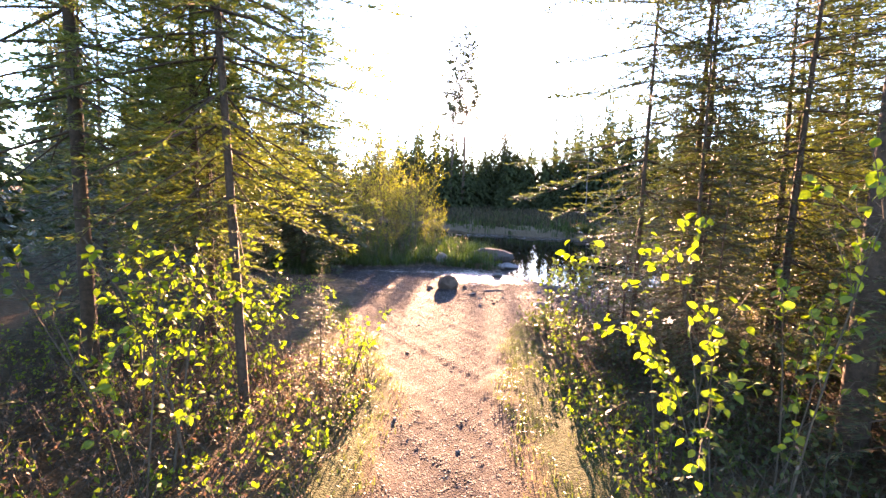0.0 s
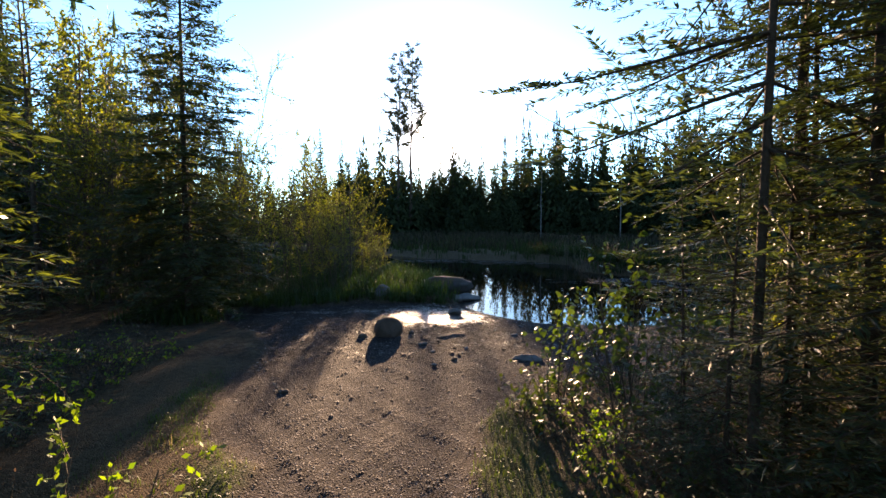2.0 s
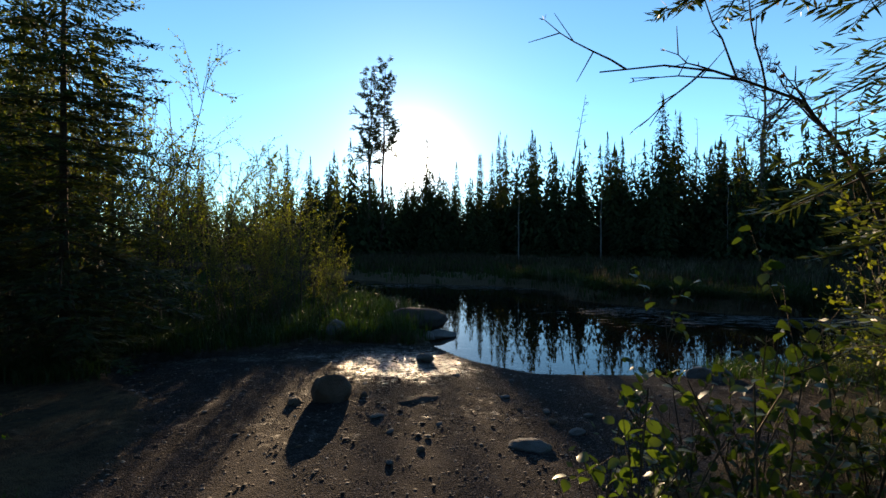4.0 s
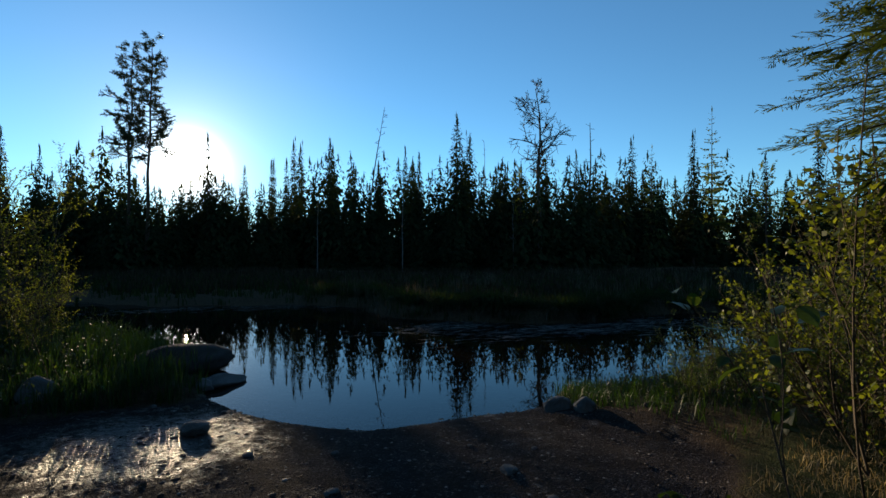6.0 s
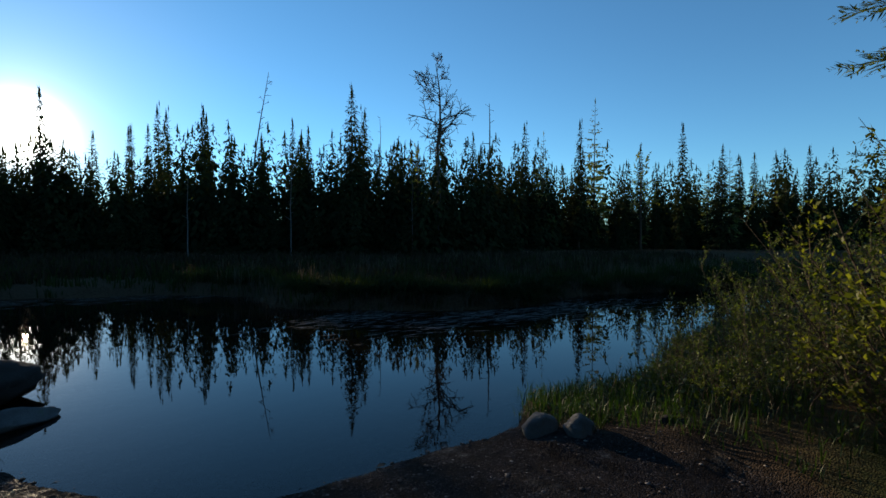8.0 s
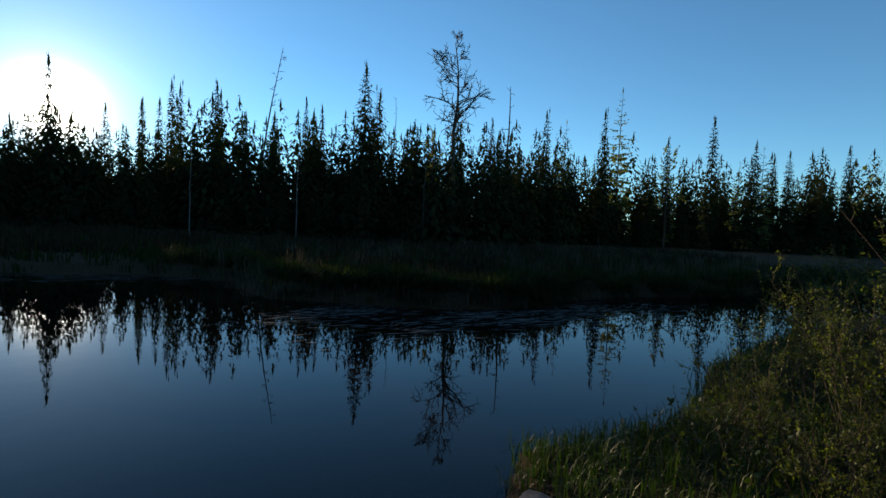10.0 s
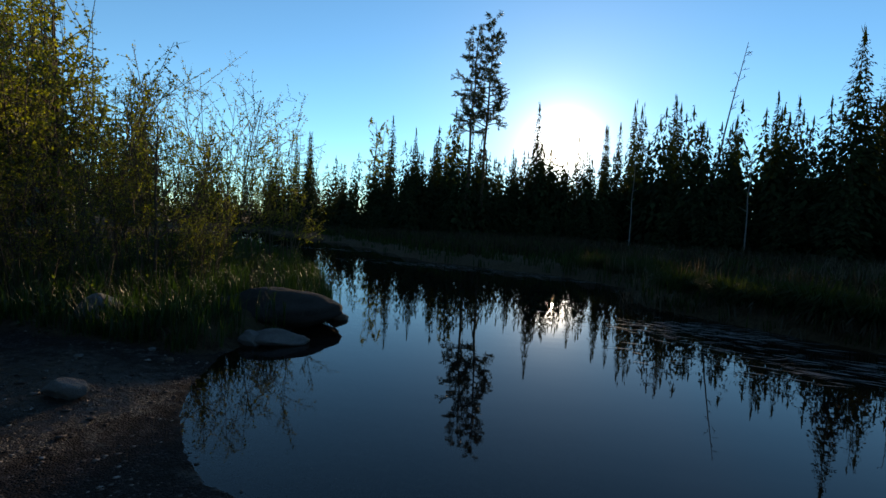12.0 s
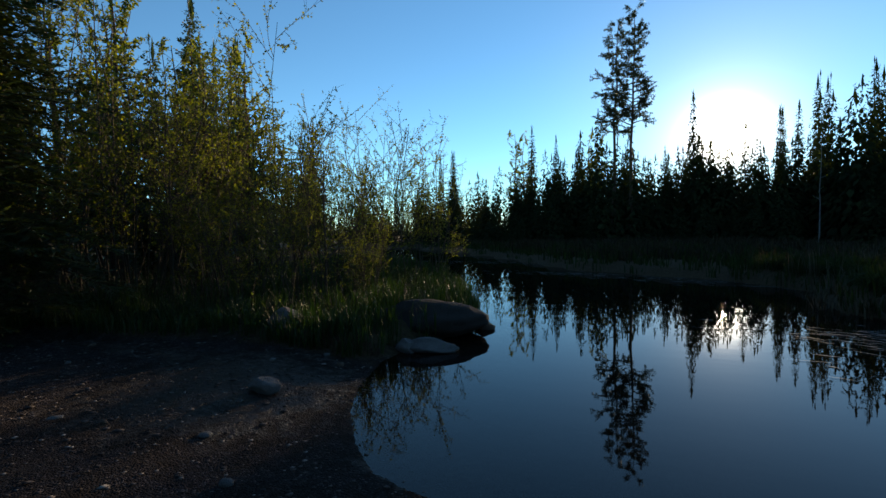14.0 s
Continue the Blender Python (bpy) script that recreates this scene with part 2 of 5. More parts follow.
M_SCUM = m.done(m.surface(m.ramp(m.noise(7), (0.3, (0.05, 0.05, 0.046)), (0.7, (0.16, 0.16, 0.15))), 0.9))


# ---- building helpers ----
class Geo:
    """Points and faces gathered into one mesh."""
    def __init__(self):
        self.v, self.f, self.count = [], [], 0

    def add(self, verts, faces):
        verts = np.asarray(verts, float).reshape(-1, 3)
        self.f.append(np.asarray(faces, int) + self.count)
        self.v.append(verts)
        self.count += len(verts)

    def mesh(self, name, material, smooth=False):
        me = bpy.data.meshes.new(name)
        v = np.concatenate(self.v)
        sizes = np.concatenate([np.full(len(f), f.shape[1]) for f in self.f])
        loops = np.concatenate([f.ravel() for f in self.f])
        me.vertices.add(len(v))
        me.vertices.foreach_set("co", v.ravel())
        me.loops.add(len(loops))
        me.loops.foreach_set("vertex_index", loops.astype(np.int32))
        me.polygons.add(len(sizes))
        me.polygons.foreach_set("loop_start", np.concatenate([[0], np.cumsum(sizes)[:-1]]).astype(np.int32))
        if smooth:
            me.polygons.foreach_set("use_smooth", np.ones(len(sizes), bool))
        me.update(calc_edges=True)
        me.materials.append(material)
        return me


def part(name, me, parent, label=""):
    ob = new(name, me)
    ob.parent = parent
    return tagged(ob, label)


def unit(a):
    return a / np.maximum(np.linalg.norm(a, axis=-1, keepdims=True), 1e-9)


def tube(geo, pts, radii, sides=6):
    """A tapering round stem along points."""
    pts, radii = np.asarray(pts, float), np.asarray(radii, float)
    d = unit(np.gradient(pts, axis=0))
    ref = np.where(np.abs(d[:, 2:3]) > 0.9, [[1.0, 0, 0]], [[0, 0, 1.0]])
    u = unit(np.cross(d, ref))
    w = np.cross(d, u)
    a = np.arange(sides) * 2 * np.pi / sides
    ring = pts[:, None] + radii[:, None, None] * (u[:, None] * np.cos(a)[None, :, None] + w[:, None] * np.sin(a)[None, :, None])
    n, k = len(pts), np.arange(sides)
    i = np.arange(n - 1)[:, None] * sides
    q = np.stack([i + k, i + (k + 1) % sides, i + sides + (k + 1) % sides, i + sides + k], -1).reshape(-1, 4)
    geo.add(ring.reshape(-1, 3), q)


def blades(geo, base, way, side, length, width):
    """Flat pointed slips, one quad each: needles, sprays and small leaves."""
    length, width = np.asarray(length)[..., None], np.asarray(width)[..., None]
    mid = base + way * length * 0.45
    v = np.stack([base, mid + side * width / 2, base + way * length, mid - side * width / 2], 1)
    geo.add(v, np.arange(len(base) * 4).reshape(-1, 4))


def leaves(geo, base, way, side, length, width):
    """Pointed oval leaves folded along the midrib, with a drooping tip: fourteen corners, ten faces each."""
    up = np.cross(side, way)
    L, W = np.asarray(length)[:, None], np.asarray(width)[:, None]
    p = lambda s, x, z: base + way * L * s + side * W * x + up * L * z
    pts = [p(0, 0, 0)]
    for s, half, z in ((0.16, 0.34, 0.02), (0.42, 0.50, 0.03), (0.68, 0.40, -0.01), (0.88, 0.17, -0.08)):
        pts += [p(s, -half, z + 0.05), p(s, 0, z), p(s, half, z + 0.05)]
    pts.append(p(1, 0, -0.16))
    n = len(base)
    first = geo.count + np.arange(n)[:, None] * 14
    geo.v.append(np.stack(pts, 1).reshape(-1, 3))
    geo.count += n * 14
    for tri in ((0, 2, 1), (0, 3, 2), (10, 11, 13), (11, 12, 13)):
        geo.f.append(first + np.array([tri]))
    for r in (1, 4, 7):
        for c in (0, 1):
            geo.f.append(first + np.array([(r + c, r + c + 1, r + c + 4, r + c + 3)]))


# ---- lie of the land ----
LAY_X, LAY_Y = (-3.0, -1.5, 0.0, 2.0, 4.0, 7.0), (1.0, 4.0, 7.5, 11.0, 14.5)
LAY_DX = np.array([(-0.2, -0.06, 0.0, 0.0, 0.0, 0.0), (-0.60, -0.2, 0.0, -0.08, -0.25, -0.25), (-0.65, -0.2, 0.0, -0.05, -0.1, -0.2), (-0.1, 0.0, 0.14, 0.13, 0.14, 0.12), (0.3, 0.3, 0.3, 0.3, 0.36, 0.42)])
LAY_DY = np.array([(0.1, 0.05, 0.0, 0.0, 0.0, 0.0), (0.45, 0.36, 0.22, -0.15, -0.35, -0.35), (1.0, 0.85, 0.47, 0.28, 0.1, -0.1), (1.1, 0.85, 0.57, 0.48, 0.42, 0.2), (0.66, 0.6, 0.55, 0.49, 0.36, 0.17)])


def lay(x, y):
    """From the paced-out plan to true metres: the landing is a little longer than paced, and all beyond it lies three degrees further round."""
    cx, cy = min(max(x, -3.0), 7.0), min(max(y, 1.0), 14.5)
    dx = np.interp(cy, LAY_Y, [np.interp(cx, LAY_X, row) for row in LAY_DX])
    dy = np.interp(cy, LAY_Y, [np.interp(cx, LAY_X, row) for row in LAY_DY])
    beyond = max(y - 14.5, 0)
    return float(x + dx + 0.052 * beyond), float(y + dy - 0.052 * (x - cx) * (y > 9))


NEAR_SHORE = [(-30, 46), (-20, 38.5), (-14, 33), (-9, 27.5), (-4, 21.5), (-0.9, 18.05), (0.1, 16.7), (1.0, 14.9), (1.6, 13.65)]
LANDING = [(1.75, 12.9), (1.62, 12.35), (1.65, 12.05), (1.87, 11.35), (2.12, 10.88), (2.46, 10.45), (2.78, 10.16), (3.30, 10.03), (3.89, 9.93), (4.35, 9.78), (4.69, 9.78)]
EAST_SHORE = [(5.2, 9.86), (6.0, 9.6), (6.76, 9.46), (8.8, 9.93), (12, 9.9), (17, 9), (26, 6), (45, 0)]
FAR_SHORE = [(46, 4), (27, 9.5), (20, 11.8), (15, 12.7), (13, 13.7), (11, 13.8), (9.8, 13.6), (9, 13.75), (8.1, 14.3), (7.4, 15.0),
             (6.7, 15.8), (6.0, 16.6), (6.0, 17.8), (6.3, 19.0), (5.2, 20.6), (3.5, 21.5), (0.9, 22.6), (-2.3, 26.6), (-9, 33.5), (-18, 41.5), (-29, 50)]
SHORE = np.array([lay(*p) for p in NEAR_SHORE] + LANDING + [lay(*p) for p in EAST_SHORE + FAR_SHORE])
WATER = -0.12
TRAIL_Y = [-6, 0, 2.6, 3.6, 5.5, 5.95, 6.6, 7.15, 7.6, 8.2, 8.7, 9.5, 10.35, 11.15, 11.85]
TRAIL_L = [-.40, -.36, -.34, -.20, -.70, -1.02, -1.2, -1.3, -1.28, -1.26, -1.25, -1.6, -2.3, -2.6, -0.2]
TRAIL_R = [.50, .50, .55, .55, .85, .95, 1.6, 2.8, 4.2, 4.75, 4.75, 4.7, 4.7, 4.7, 4.7]


def shore_gap(x, y):
    """Metres to the shoreline: positive on land, negative in the water."""
    p = np.stack([x, y], -1).reshape(-1, 1, 2)
    a, b = SHORE, np.roll(SHORE, -1, axis=0)
    ab = b - a
    t = np.clip(((p - a) * ab).sum(-1) / (ab * ab).sum(-1), 0, 1)
    d = np.linalg.norm(p - a - t[..., None] * ab, axis=-1).min(1)
    cross = (a[:, 1] > p[..., 1]) != (b[:, 1] > p[..., 1])
    xi = a[:, 0] + (p[..., 1] - a[:, 1]) / np.where(ab[:, 1] == 0, 1e-9, ab[:, 1]) * ab[:, 0]
    inside = (cross & (p[..., 0] < xi)).sum(1) % 2 == 1
    return np.where(inside, -d, d).reshape(np.shape(x))


def far_side(x, y):
    """True beyond the pond."""
    line = np.interp(x, [-28, -18.4, -12.7, -8, -3.3, -0.4, 1.3, 3.3, 6.3, 12.3, 26.3, 45.3], [50, 41.5, 35.5, 30, 24.3, 20.6, 18.1, 15.5, 12.2, 11.5, 6.8, 0.3])
    return y > line


def sway(x, y, s, k=0.0):
    """Cheap smooth unevenness, about -1 to 1."""
    return (np.sin(x * s * 1.3 + k) * np.cos(y * s * 1.1 - k) + np.sin(x * s * 2.7 + y * s * 1.9 + 2 * k) * 0.6 + np.cos(x * s * 5.1 - y * s * 4.3 + k) * 0.35) / 1.95


def on_trail(x, y):
    """1 on the trodden gravel, 0 off it, with a soft ragged edge."""
    w = sway(x, y, 2.3, 1.0) * 0.16
    l, r = np.interp(y, TRAIL_Y, TRAIL_L), np.interp(y, TRAIL_Y, TRAIL_R)
    e = np.minimum(x - l, r - x) + w
    e = np.where(y > 11.85, -(y - 11.85) + w, e)
    return np.clip(e / 0.28 + 0.5, 0, 1)


def ground_z(x, y):
    x, y = np.asarray(x, float), np.asarray(y, float)
    s = shore_gap(x, y)
    tr = on_trail(x, y)
    trail = np.interp(y, [-20, 0, 3, 6, 8.5, 10], [0.5, 0.17, 0.12, 0.07, 0.0, -0.03])
    off = trail + 0.08 + 0.07 * sway(x, y, 0.9) + 0.012 * np.clip(np.abs(x) - 3, 0, 60)
    far = far_side(x, y)
    off = np.where(far, 0.12 + 0.08 * sway(x, y, 1.4, 2.0) + 0.008 * np.clip(s, 0, 60), off)
    base = off + (trail - off) * tr + 0.008 * sway(x, y, 6) * tr
    steep = np.where(far, 0.8, np.where(y > 12.15, 0.5, np.where(x > 4.3, 0.2, 0.085)))
    land = np.minimum(base, WATER + steep * np.maximum(s, 0))
    k = np.clip((land - WATER) / 0.05, 0, 1)
    land = land + 0.012 * sway(x, y, 8, 3) * k
    return np.where(s < 0, WATER - np.where(far | (x > 4.6), 0.5, 0.16) * (1 - np.exp(s / 0.9)) - 0.02 * np.minimum(-s, 8), land)


def gz(x, y):
    return float(ground_z(np.array([x]), np.array([y]))[0])


def spread_axis(lo, hi, step, reach):
    out = list(np.arange(lo, hi, step))
    a, b, s = lo, out[-1], step
    left, right = [], []
    while b < reach:
        s *= 1.16
        a, b = a - s, b + s
        left.append(a)
        right.append(b)
    return np.array(left[::-1] + out + right)


gx, gy = spread_axis(-3.5, 8.0, 0.08, 700), spread_axis(-0.5, 14.5, 0.08, 700)
X, Y = np.meshgrid(gx, gy)
Z = ground_z(X.ravel(), Y.ravel()).reshape(X.shape)
rows, cols = X.shape
idx = np.arange(rows * cols).reshape(rows, cols)
g = Geo()
g.add(np.stack([X, Y, Z], -1), np.stack([idx[:-1, :-1], idx[:-1, 1:], idx[1:, 1:], idx[1:, :-1]], -1).reshape(-1, 4))
me = g.mesh("ground", M_GROUND, True)
xf, yf = X.ravel(), Y.ravel()
gap = shore_gap(xf, yf)
zone = np.ones((len(xf), 4))
zone[:, 0] = on_trail(xf, yf)
wet_strip = np.exp(-(((xf - 1.02) / 1.55) ** 2 + ((yf - 10.75) / 1.55) ** 2)) * 0.92
wet_left = np.clip(1 - np.abs(yf - 11.2) / 0.8, 0, 1) * ((xf < 0.6) & (xf > -3)) * 0.75
wet_edge = 0.6 * np.clip(1 - gap / 0.5, 0, 1) * ~far_side(xf, yf)
damp = 0.46 * np.clip((yf - 7.0) / 1.2, 0, 1) * (yf < 12.15)
zone[:, 1] = np.clip(np.maximum.reduce([wet_strip, wet_left, wet_edge, damp]), 0, 1)
verge = np.exp(-((xf + 0.62) / 0.30) ** 2) * (yf < 6) + np.exp(-((xf - 0.95) / 0.3) ** 2) * (yf < 7) + np.exp(-(((xf - 4.9) / 1.2) ** 2 + ((yf - 7.2) / 0.7) ** 2)) + np.exp(-(((xf - 5.9) / 1.1) ** 2 + ((yf - 8.9) / 0.9) ** 2))
zone[:, 2] = np.clip(verge + (yf > 12.15) * ~far_side(xf, yf) * 0.4, 0, 1) * (1 - zone[:, 0] * 0.85)
me.color_attributes.new("zone", "FLOAT_COLOR", "POINT").data.foreach_set("color", zone.ravel())
tagged(new("ground", me), "gravel trail, wet mud and forest floor falling to the pond", "ground", kind="structure")

wx, wy = spread_axis(0.0, 6.0, 0.12, 60), spread_axis(8.8, 14.5, 0.12, 60)
X, Y = np.meshgrid(wx, wy)
rows, cols = X.shape
idx = np.arange(rows * cols).reshape(rows, cols)
g = Geo()
g.add(np.stack([X, Y, np.full_like(X, WATER)], -1), np.stack([idx[:-1, :-1], idx[:-1, 1:], idx[1:, 1:], idx[1:, :-1]], -1).reshape(-1, 4))
ok = shore_gap(X.ravel(), Y.ravel()) < 1.2
keep = ok[g.f[0]].any(1)
g.f[0] = g.f[0][keep]
me = g.mesh("water", M_WATER, True)
d = np.clip((WATER - ground_z(X.ravel(), Y.ravel())) / 0.16, 0, 1)
col = np.ones((len(d), 4))
col[:, :3] = (0.12 + 0.88 * d)[:, None]
me.color_attributes.new("depth", "FLOAT_COLOR", "POINT").data.foreach_set("color", col.ravel())
water = tagged(new("water", me), "still dark pond mirroring the evening sky", "pond", kind="structure")


# ---- plants ----
def conifer_geo(seed, h, radius, rows, clear=0.12, twigs=5, needles=0, slim=0.8, droop=0.25, gaps=0.12, top=1.0, limbs=True, thick=0.0075, needle=None, bare_side=None, comb=0, fringe=0.011, comb_needles=0):
    """Wood and foliage of a conifer of height h: whorls of boughs with side sprays. needles: needles a metre of twig; 0 gives one slip a spray."""
    rng = np.random.default_rng(seed)
    wood, green = Geo(), Geo()
    lean = rng.normal(0, 0.012, 2) * h
    zz = np.linspace(0, h, 9)
    axis = np.stack([lean[0] * (zz / h) ** 2, lean[1] * (zz / h) ** 2, zz], -1)
    r0 = thick * h + 0.008
    tube(wood, axis, r0 * (1 - zz / h * 0.96), 7)
    at_z = lambda z: np.array([lean[0] * (z / h) ** 2, lean[1] * (z / h) ** 2, z])
    B, W, S, L, D = [], [], [], [], []
    for k in range(rows):
        u = (k + rng.random() * 0.8) / rows
        z = h * (clear + (1 - clear) * u)
        reach = radius * ((1 - u) ** slim * 0.95 + 0.04) * min(1.0, 0.55 + u * 3)
        n = 4 + int(rng.random() * 3)
        a0 = rng.random() * 7
        for j in range(n):
            if rng.random() < gaps:
                continue
            a = a0 + j * 2 * math.pi / n + rng.normal(0, 0.25)
            if bare_side and math.cos(a - radians(bare_side[0])) > math.cos(radians(bare_side[1])):
                continue
            ln = reach * rng.uniform(0.6, 1.15)
            out = np.array([math.cos(a), math.sin(a), 0])
            rise = (u - 0.45) * 0.9 + rng.normal(0, 0.1)
            s = np.linspace(0, 1, 5)[:, None]
            pts = at_z(z) + out * ln * s + np.array([0, 0, 1.0]) * ln * (rise * s - droop * s ** 2 + 0.12 * s ** 4)
            if limbs:
                tube(wood, pts, np.linspace(0.004 + ln * 0.006, 0.0015, 5), 4)
            across = np.array([-out[1], out[0], 0])
            m = max(2, int(twigs * (0.4 + ln / radius)))
            for i in range(m):
                q = (i + 0.7) / m
                b = pts[0] + (pts[-1] - pts[0]) * q
                b = np.array([np.interp(q, s[:, 0], pts[:, c]) for c in range(3)])
                tl = ln * (0.50 * (1 - q) + 0.12) * rng.uniform(0.7, 1.2)
                for sgn in (-1, 1):
                    way = unit(out * rng.uniform(0.6, 1.0) + across * sgn * rng.uniform(0.55, 0.9) + np.array([0, 0, rng.normal(-0.12, 0.16)]))
                    B.append(b), W.append(way), L.append(tl)
            B.append(np.array([np.interp(0.8, s[:, 0], pts[:, c]) for c in range(3)])), W.append(unit(pts[-1] - pts[-2])), L.append(ln * 0.3)
    # leader
    B.append(np.array([lean[0], lean[1], h * 0.96])), W.append(np.array([0, 0, 1.0])), L.append(h * 0.05 * top)
    B, W, L = np.array(B), np.array(W), np.array(L)
    crest = B[:, 2] > h * 0.93
    side = unit(np.cross(W, rng.normal(0, 0.25 if needles else 0.9, W.shape) + [0, 0, 1]))
    if needles:
        num = np.maximum(5, (L * needles)).astype(int)
        rep = np.repeat(np.arange(len(L)), num)
        q = rng.random(len(rep))
        base = B[rep] + W[rep] * (L[rep] * q)[:, None]
        sg = np.where(rng.random(len(rep)) < 0.5, -1, 1)[:, None]
        lift = rng.uniform(-0.15, 0.5, (len(rep), 1)) * np.array([[0, 0, 1.0]])
        way = unit(W[rep] * 0.75 + side[rep] * sg * rng.uniform(0.5, 1.0, (len(rep), 1)) + lift)
        sd = unit(np.cross(way, rng.normal(0, 1, way.shape)))
        size = min(3.2, 480 / needles)
        if needle:
            blades(green, base, way, sd, rng.uniform(0.7, 1.3, len(rep)) * needle[0], np.full(len(rep), needle[1]))
        else:
            blades(green, base, way, sd, rng.uniform(0.018, 0.028, len(rep)) * (0.6 + 0.4 * size), np.full(len(rep), 0.0042) * size ** 0.9)
        long = L > 0.06
        blades(wood, B[long], W[long], side[long], L[long], np.full(long.sum(), 0.006))
        if comb:
            num = np.maximum(2, (L * comb)).astype(int)
            rep = np.repeat(np.arange(len(L)), num)
            q = rng.uniform(0.05, 1.0, len(rep))
            sg = np.where(rng.random(len(rep)) < 0.5, -1, 1)[:, None]
            base = B[rep] + W[rep] * (L[rep] * q)[:, None]
            way = unit(W[rep] * 0.8 + side[rep] * sg * rng.uniform(0.5, 0.9, (len(rep), 1)) + rng.normal(0, 0.10, (len(rep), 3)))
            ln = np.minimum(L[rep] * (1 - q) * 0.5 + 0.035, fringe * 9) * rng.uniform(0.7, 1.2, len(rep))
            flat = unit(np.cross(way, rng.normal(0, 0.30, way.shape) + [0, 0, 1]))
            blades(green, base, way, flat, ln, np.full(len(rep), fringe))
            k = comb_needles
            if k:
                r2 = np.repeat(np.arange(len(rep)), k)
                q2 = rng.random(len(r2))
                b2 = base[r2] + way[r2] * (ln[r2] * q2)[:, None]
                s2 = np.where(rng.random(len(r2)) < 0.5, -1, 1)[:, None]
                w2 = unit(way[r2] * 0.7 + flat[r2] * s2 + rng.normal(0, 0.15, (len(r2), 3)))
                blades(green, b2, w2, unit(np.cross(w2, rng.normal(0, 0.5, w2.shape) + [0, 0, 1])), rng.uniform(0.010, 0.018, len(r2)) * fringe / 0.011, np.full(len(r2), 0.0035 * fringe / 0.011))
    else:
        side2 = unit(np.cross(W, side))
        w = np.where(crest, L * 0.16, np.maximum(L * rng.uniform(0.28, 0.5, len(L)), 0.05))
        blades(green, B, W, side, L * 1.1, w)
        hang = rng.random(len(L)) < 0.6
        blades(green, B[hang] + W[hang] * L[hang][:, None] * 0.2, unit(W[hang] * 0.7 + [0, 0, -0.6]), side[hang], L[hang] * 0.7, w[hang] * 0.8)
        blades(green, B, unit(W + side2 * 0.3), side2, L * 0.9, w * 0.45)
    return wood, green


def shingled(geo, seed, h, radius, n, slim, size, clear=0.0):
    """Hanging slips all over a cone: the dense dark body of a spruce."""
    rng = np.random.default_rng(seed)
    u = 1 - rng.random(n) ** 0.62
    a = rng.random(n) * 6.283
    lobes = 1 + 0.2 * np.sin(a * 3 + u * 23 + seed) + 0.16 * np.sin(u * 57 + seed)
    r = radius * ((1 - u) ** slim * 0.85 + 0.03) * rng.uniform(0.25, 1.0, n) * lobes
    out = np.stack([np.cos(a), np.sin(a), np.zeros(n)], -1)
    base = out * r[:, None] + np.stack([np.zeros(n), np.zeros(n), h * (clear + (1 - clear) * u)], -1)
    way = unit(out * rng.uniform(0.3, 1.1, (n, 1)) + np.array([0, 0, -0.75]) + rng.normal(0, 0.15, (n, 3)))
    side = unit(np.stack([-np.sin(a), np.cos(a), rng.normal(0, 0.3, n)], -1))
    k = (1 - u) ** 0.6 * 0.82 + 0.18
    ln = size * k * rng.uniform(0.6, 1.3, n)
    blades(geo, base, way, side, ln, ln * rng.uniform(0.4, 0.62, n))
    tips = np.array([[0, 0, h * 0.90], [0, 0, h * 0.88]])
    blades(geo, tips, np.array([[0, 0, 1.0], [0.02, 0, 1.0]]), np.array([[1.0, 0, 0], [0, 1.0, 0]]), [h * 0.10, h * 0.11], [h * 0.016, h * 0.018])


def make_conifer(name, label, seed, h, radius, rows, material, bark_mat=None, **kw):
    body = kw.pop("body", 0)
    wood, green = conifer_geo(seed, h, radius, rows, **kw)
    if body:
        shingled(green, seed, h, radius * 0.9, body, kw.get("slim", 0.8), h * 0.036, kw.get("clear", 0))
    ob = tagged(new(name), label, "tree")
    part("trunk", wood.mesh("trunk", bark_mat or M_BARK, True), ob)
    part("crown", green.mesh("crown", material), ob)
    return ob


def placed(ob, x, y, turn=0.0, size=1.0, sink=0.04, tilt=(0, 0)):
    if y < 27:
        x, y = lay(x, y)
    ob.matrix_basis = pose(x, y, gz(x, y) - sink, tilt[0], tilt[1], turn) @ Matrix.Scale(size, 4)
    return ob


def copied(ob, x, y, turn=0.0, size=1.0, sink=0.04, tilt=(0, 0), stretch=1.0):
    if y < 22 or x < -9 and y < 40:
        x, y = lay(x, y)
    c = copy_thing(ob, Matrix())
    c.matrix_basis = pose(x, y, gz(x, y) - sink, tilt[0], tilt[1], turn) @ Matrix.Diagonal((size, size, size * stretch, 1))
    return c


# ---- treeline across the water ----
KINDS = []
for k in range(7):
    slim = (0.75, 0.85, 0.7, 0.8, 0.95, 0.75, 0.7)[k]
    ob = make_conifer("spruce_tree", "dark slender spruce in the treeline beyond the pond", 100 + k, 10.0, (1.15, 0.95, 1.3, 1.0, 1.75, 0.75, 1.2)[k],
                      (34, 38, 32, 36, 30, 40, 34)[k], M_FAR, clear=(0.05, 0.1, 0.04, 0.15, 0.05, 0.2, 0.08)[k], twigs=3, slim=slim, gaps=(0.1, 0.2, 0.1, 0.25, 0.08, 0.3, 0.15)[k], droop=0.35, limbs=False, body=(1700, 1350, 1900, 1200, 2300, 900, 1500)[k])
    tagged(ob, group="treeline spruces")
    KINDS.append(ob)
used = set()


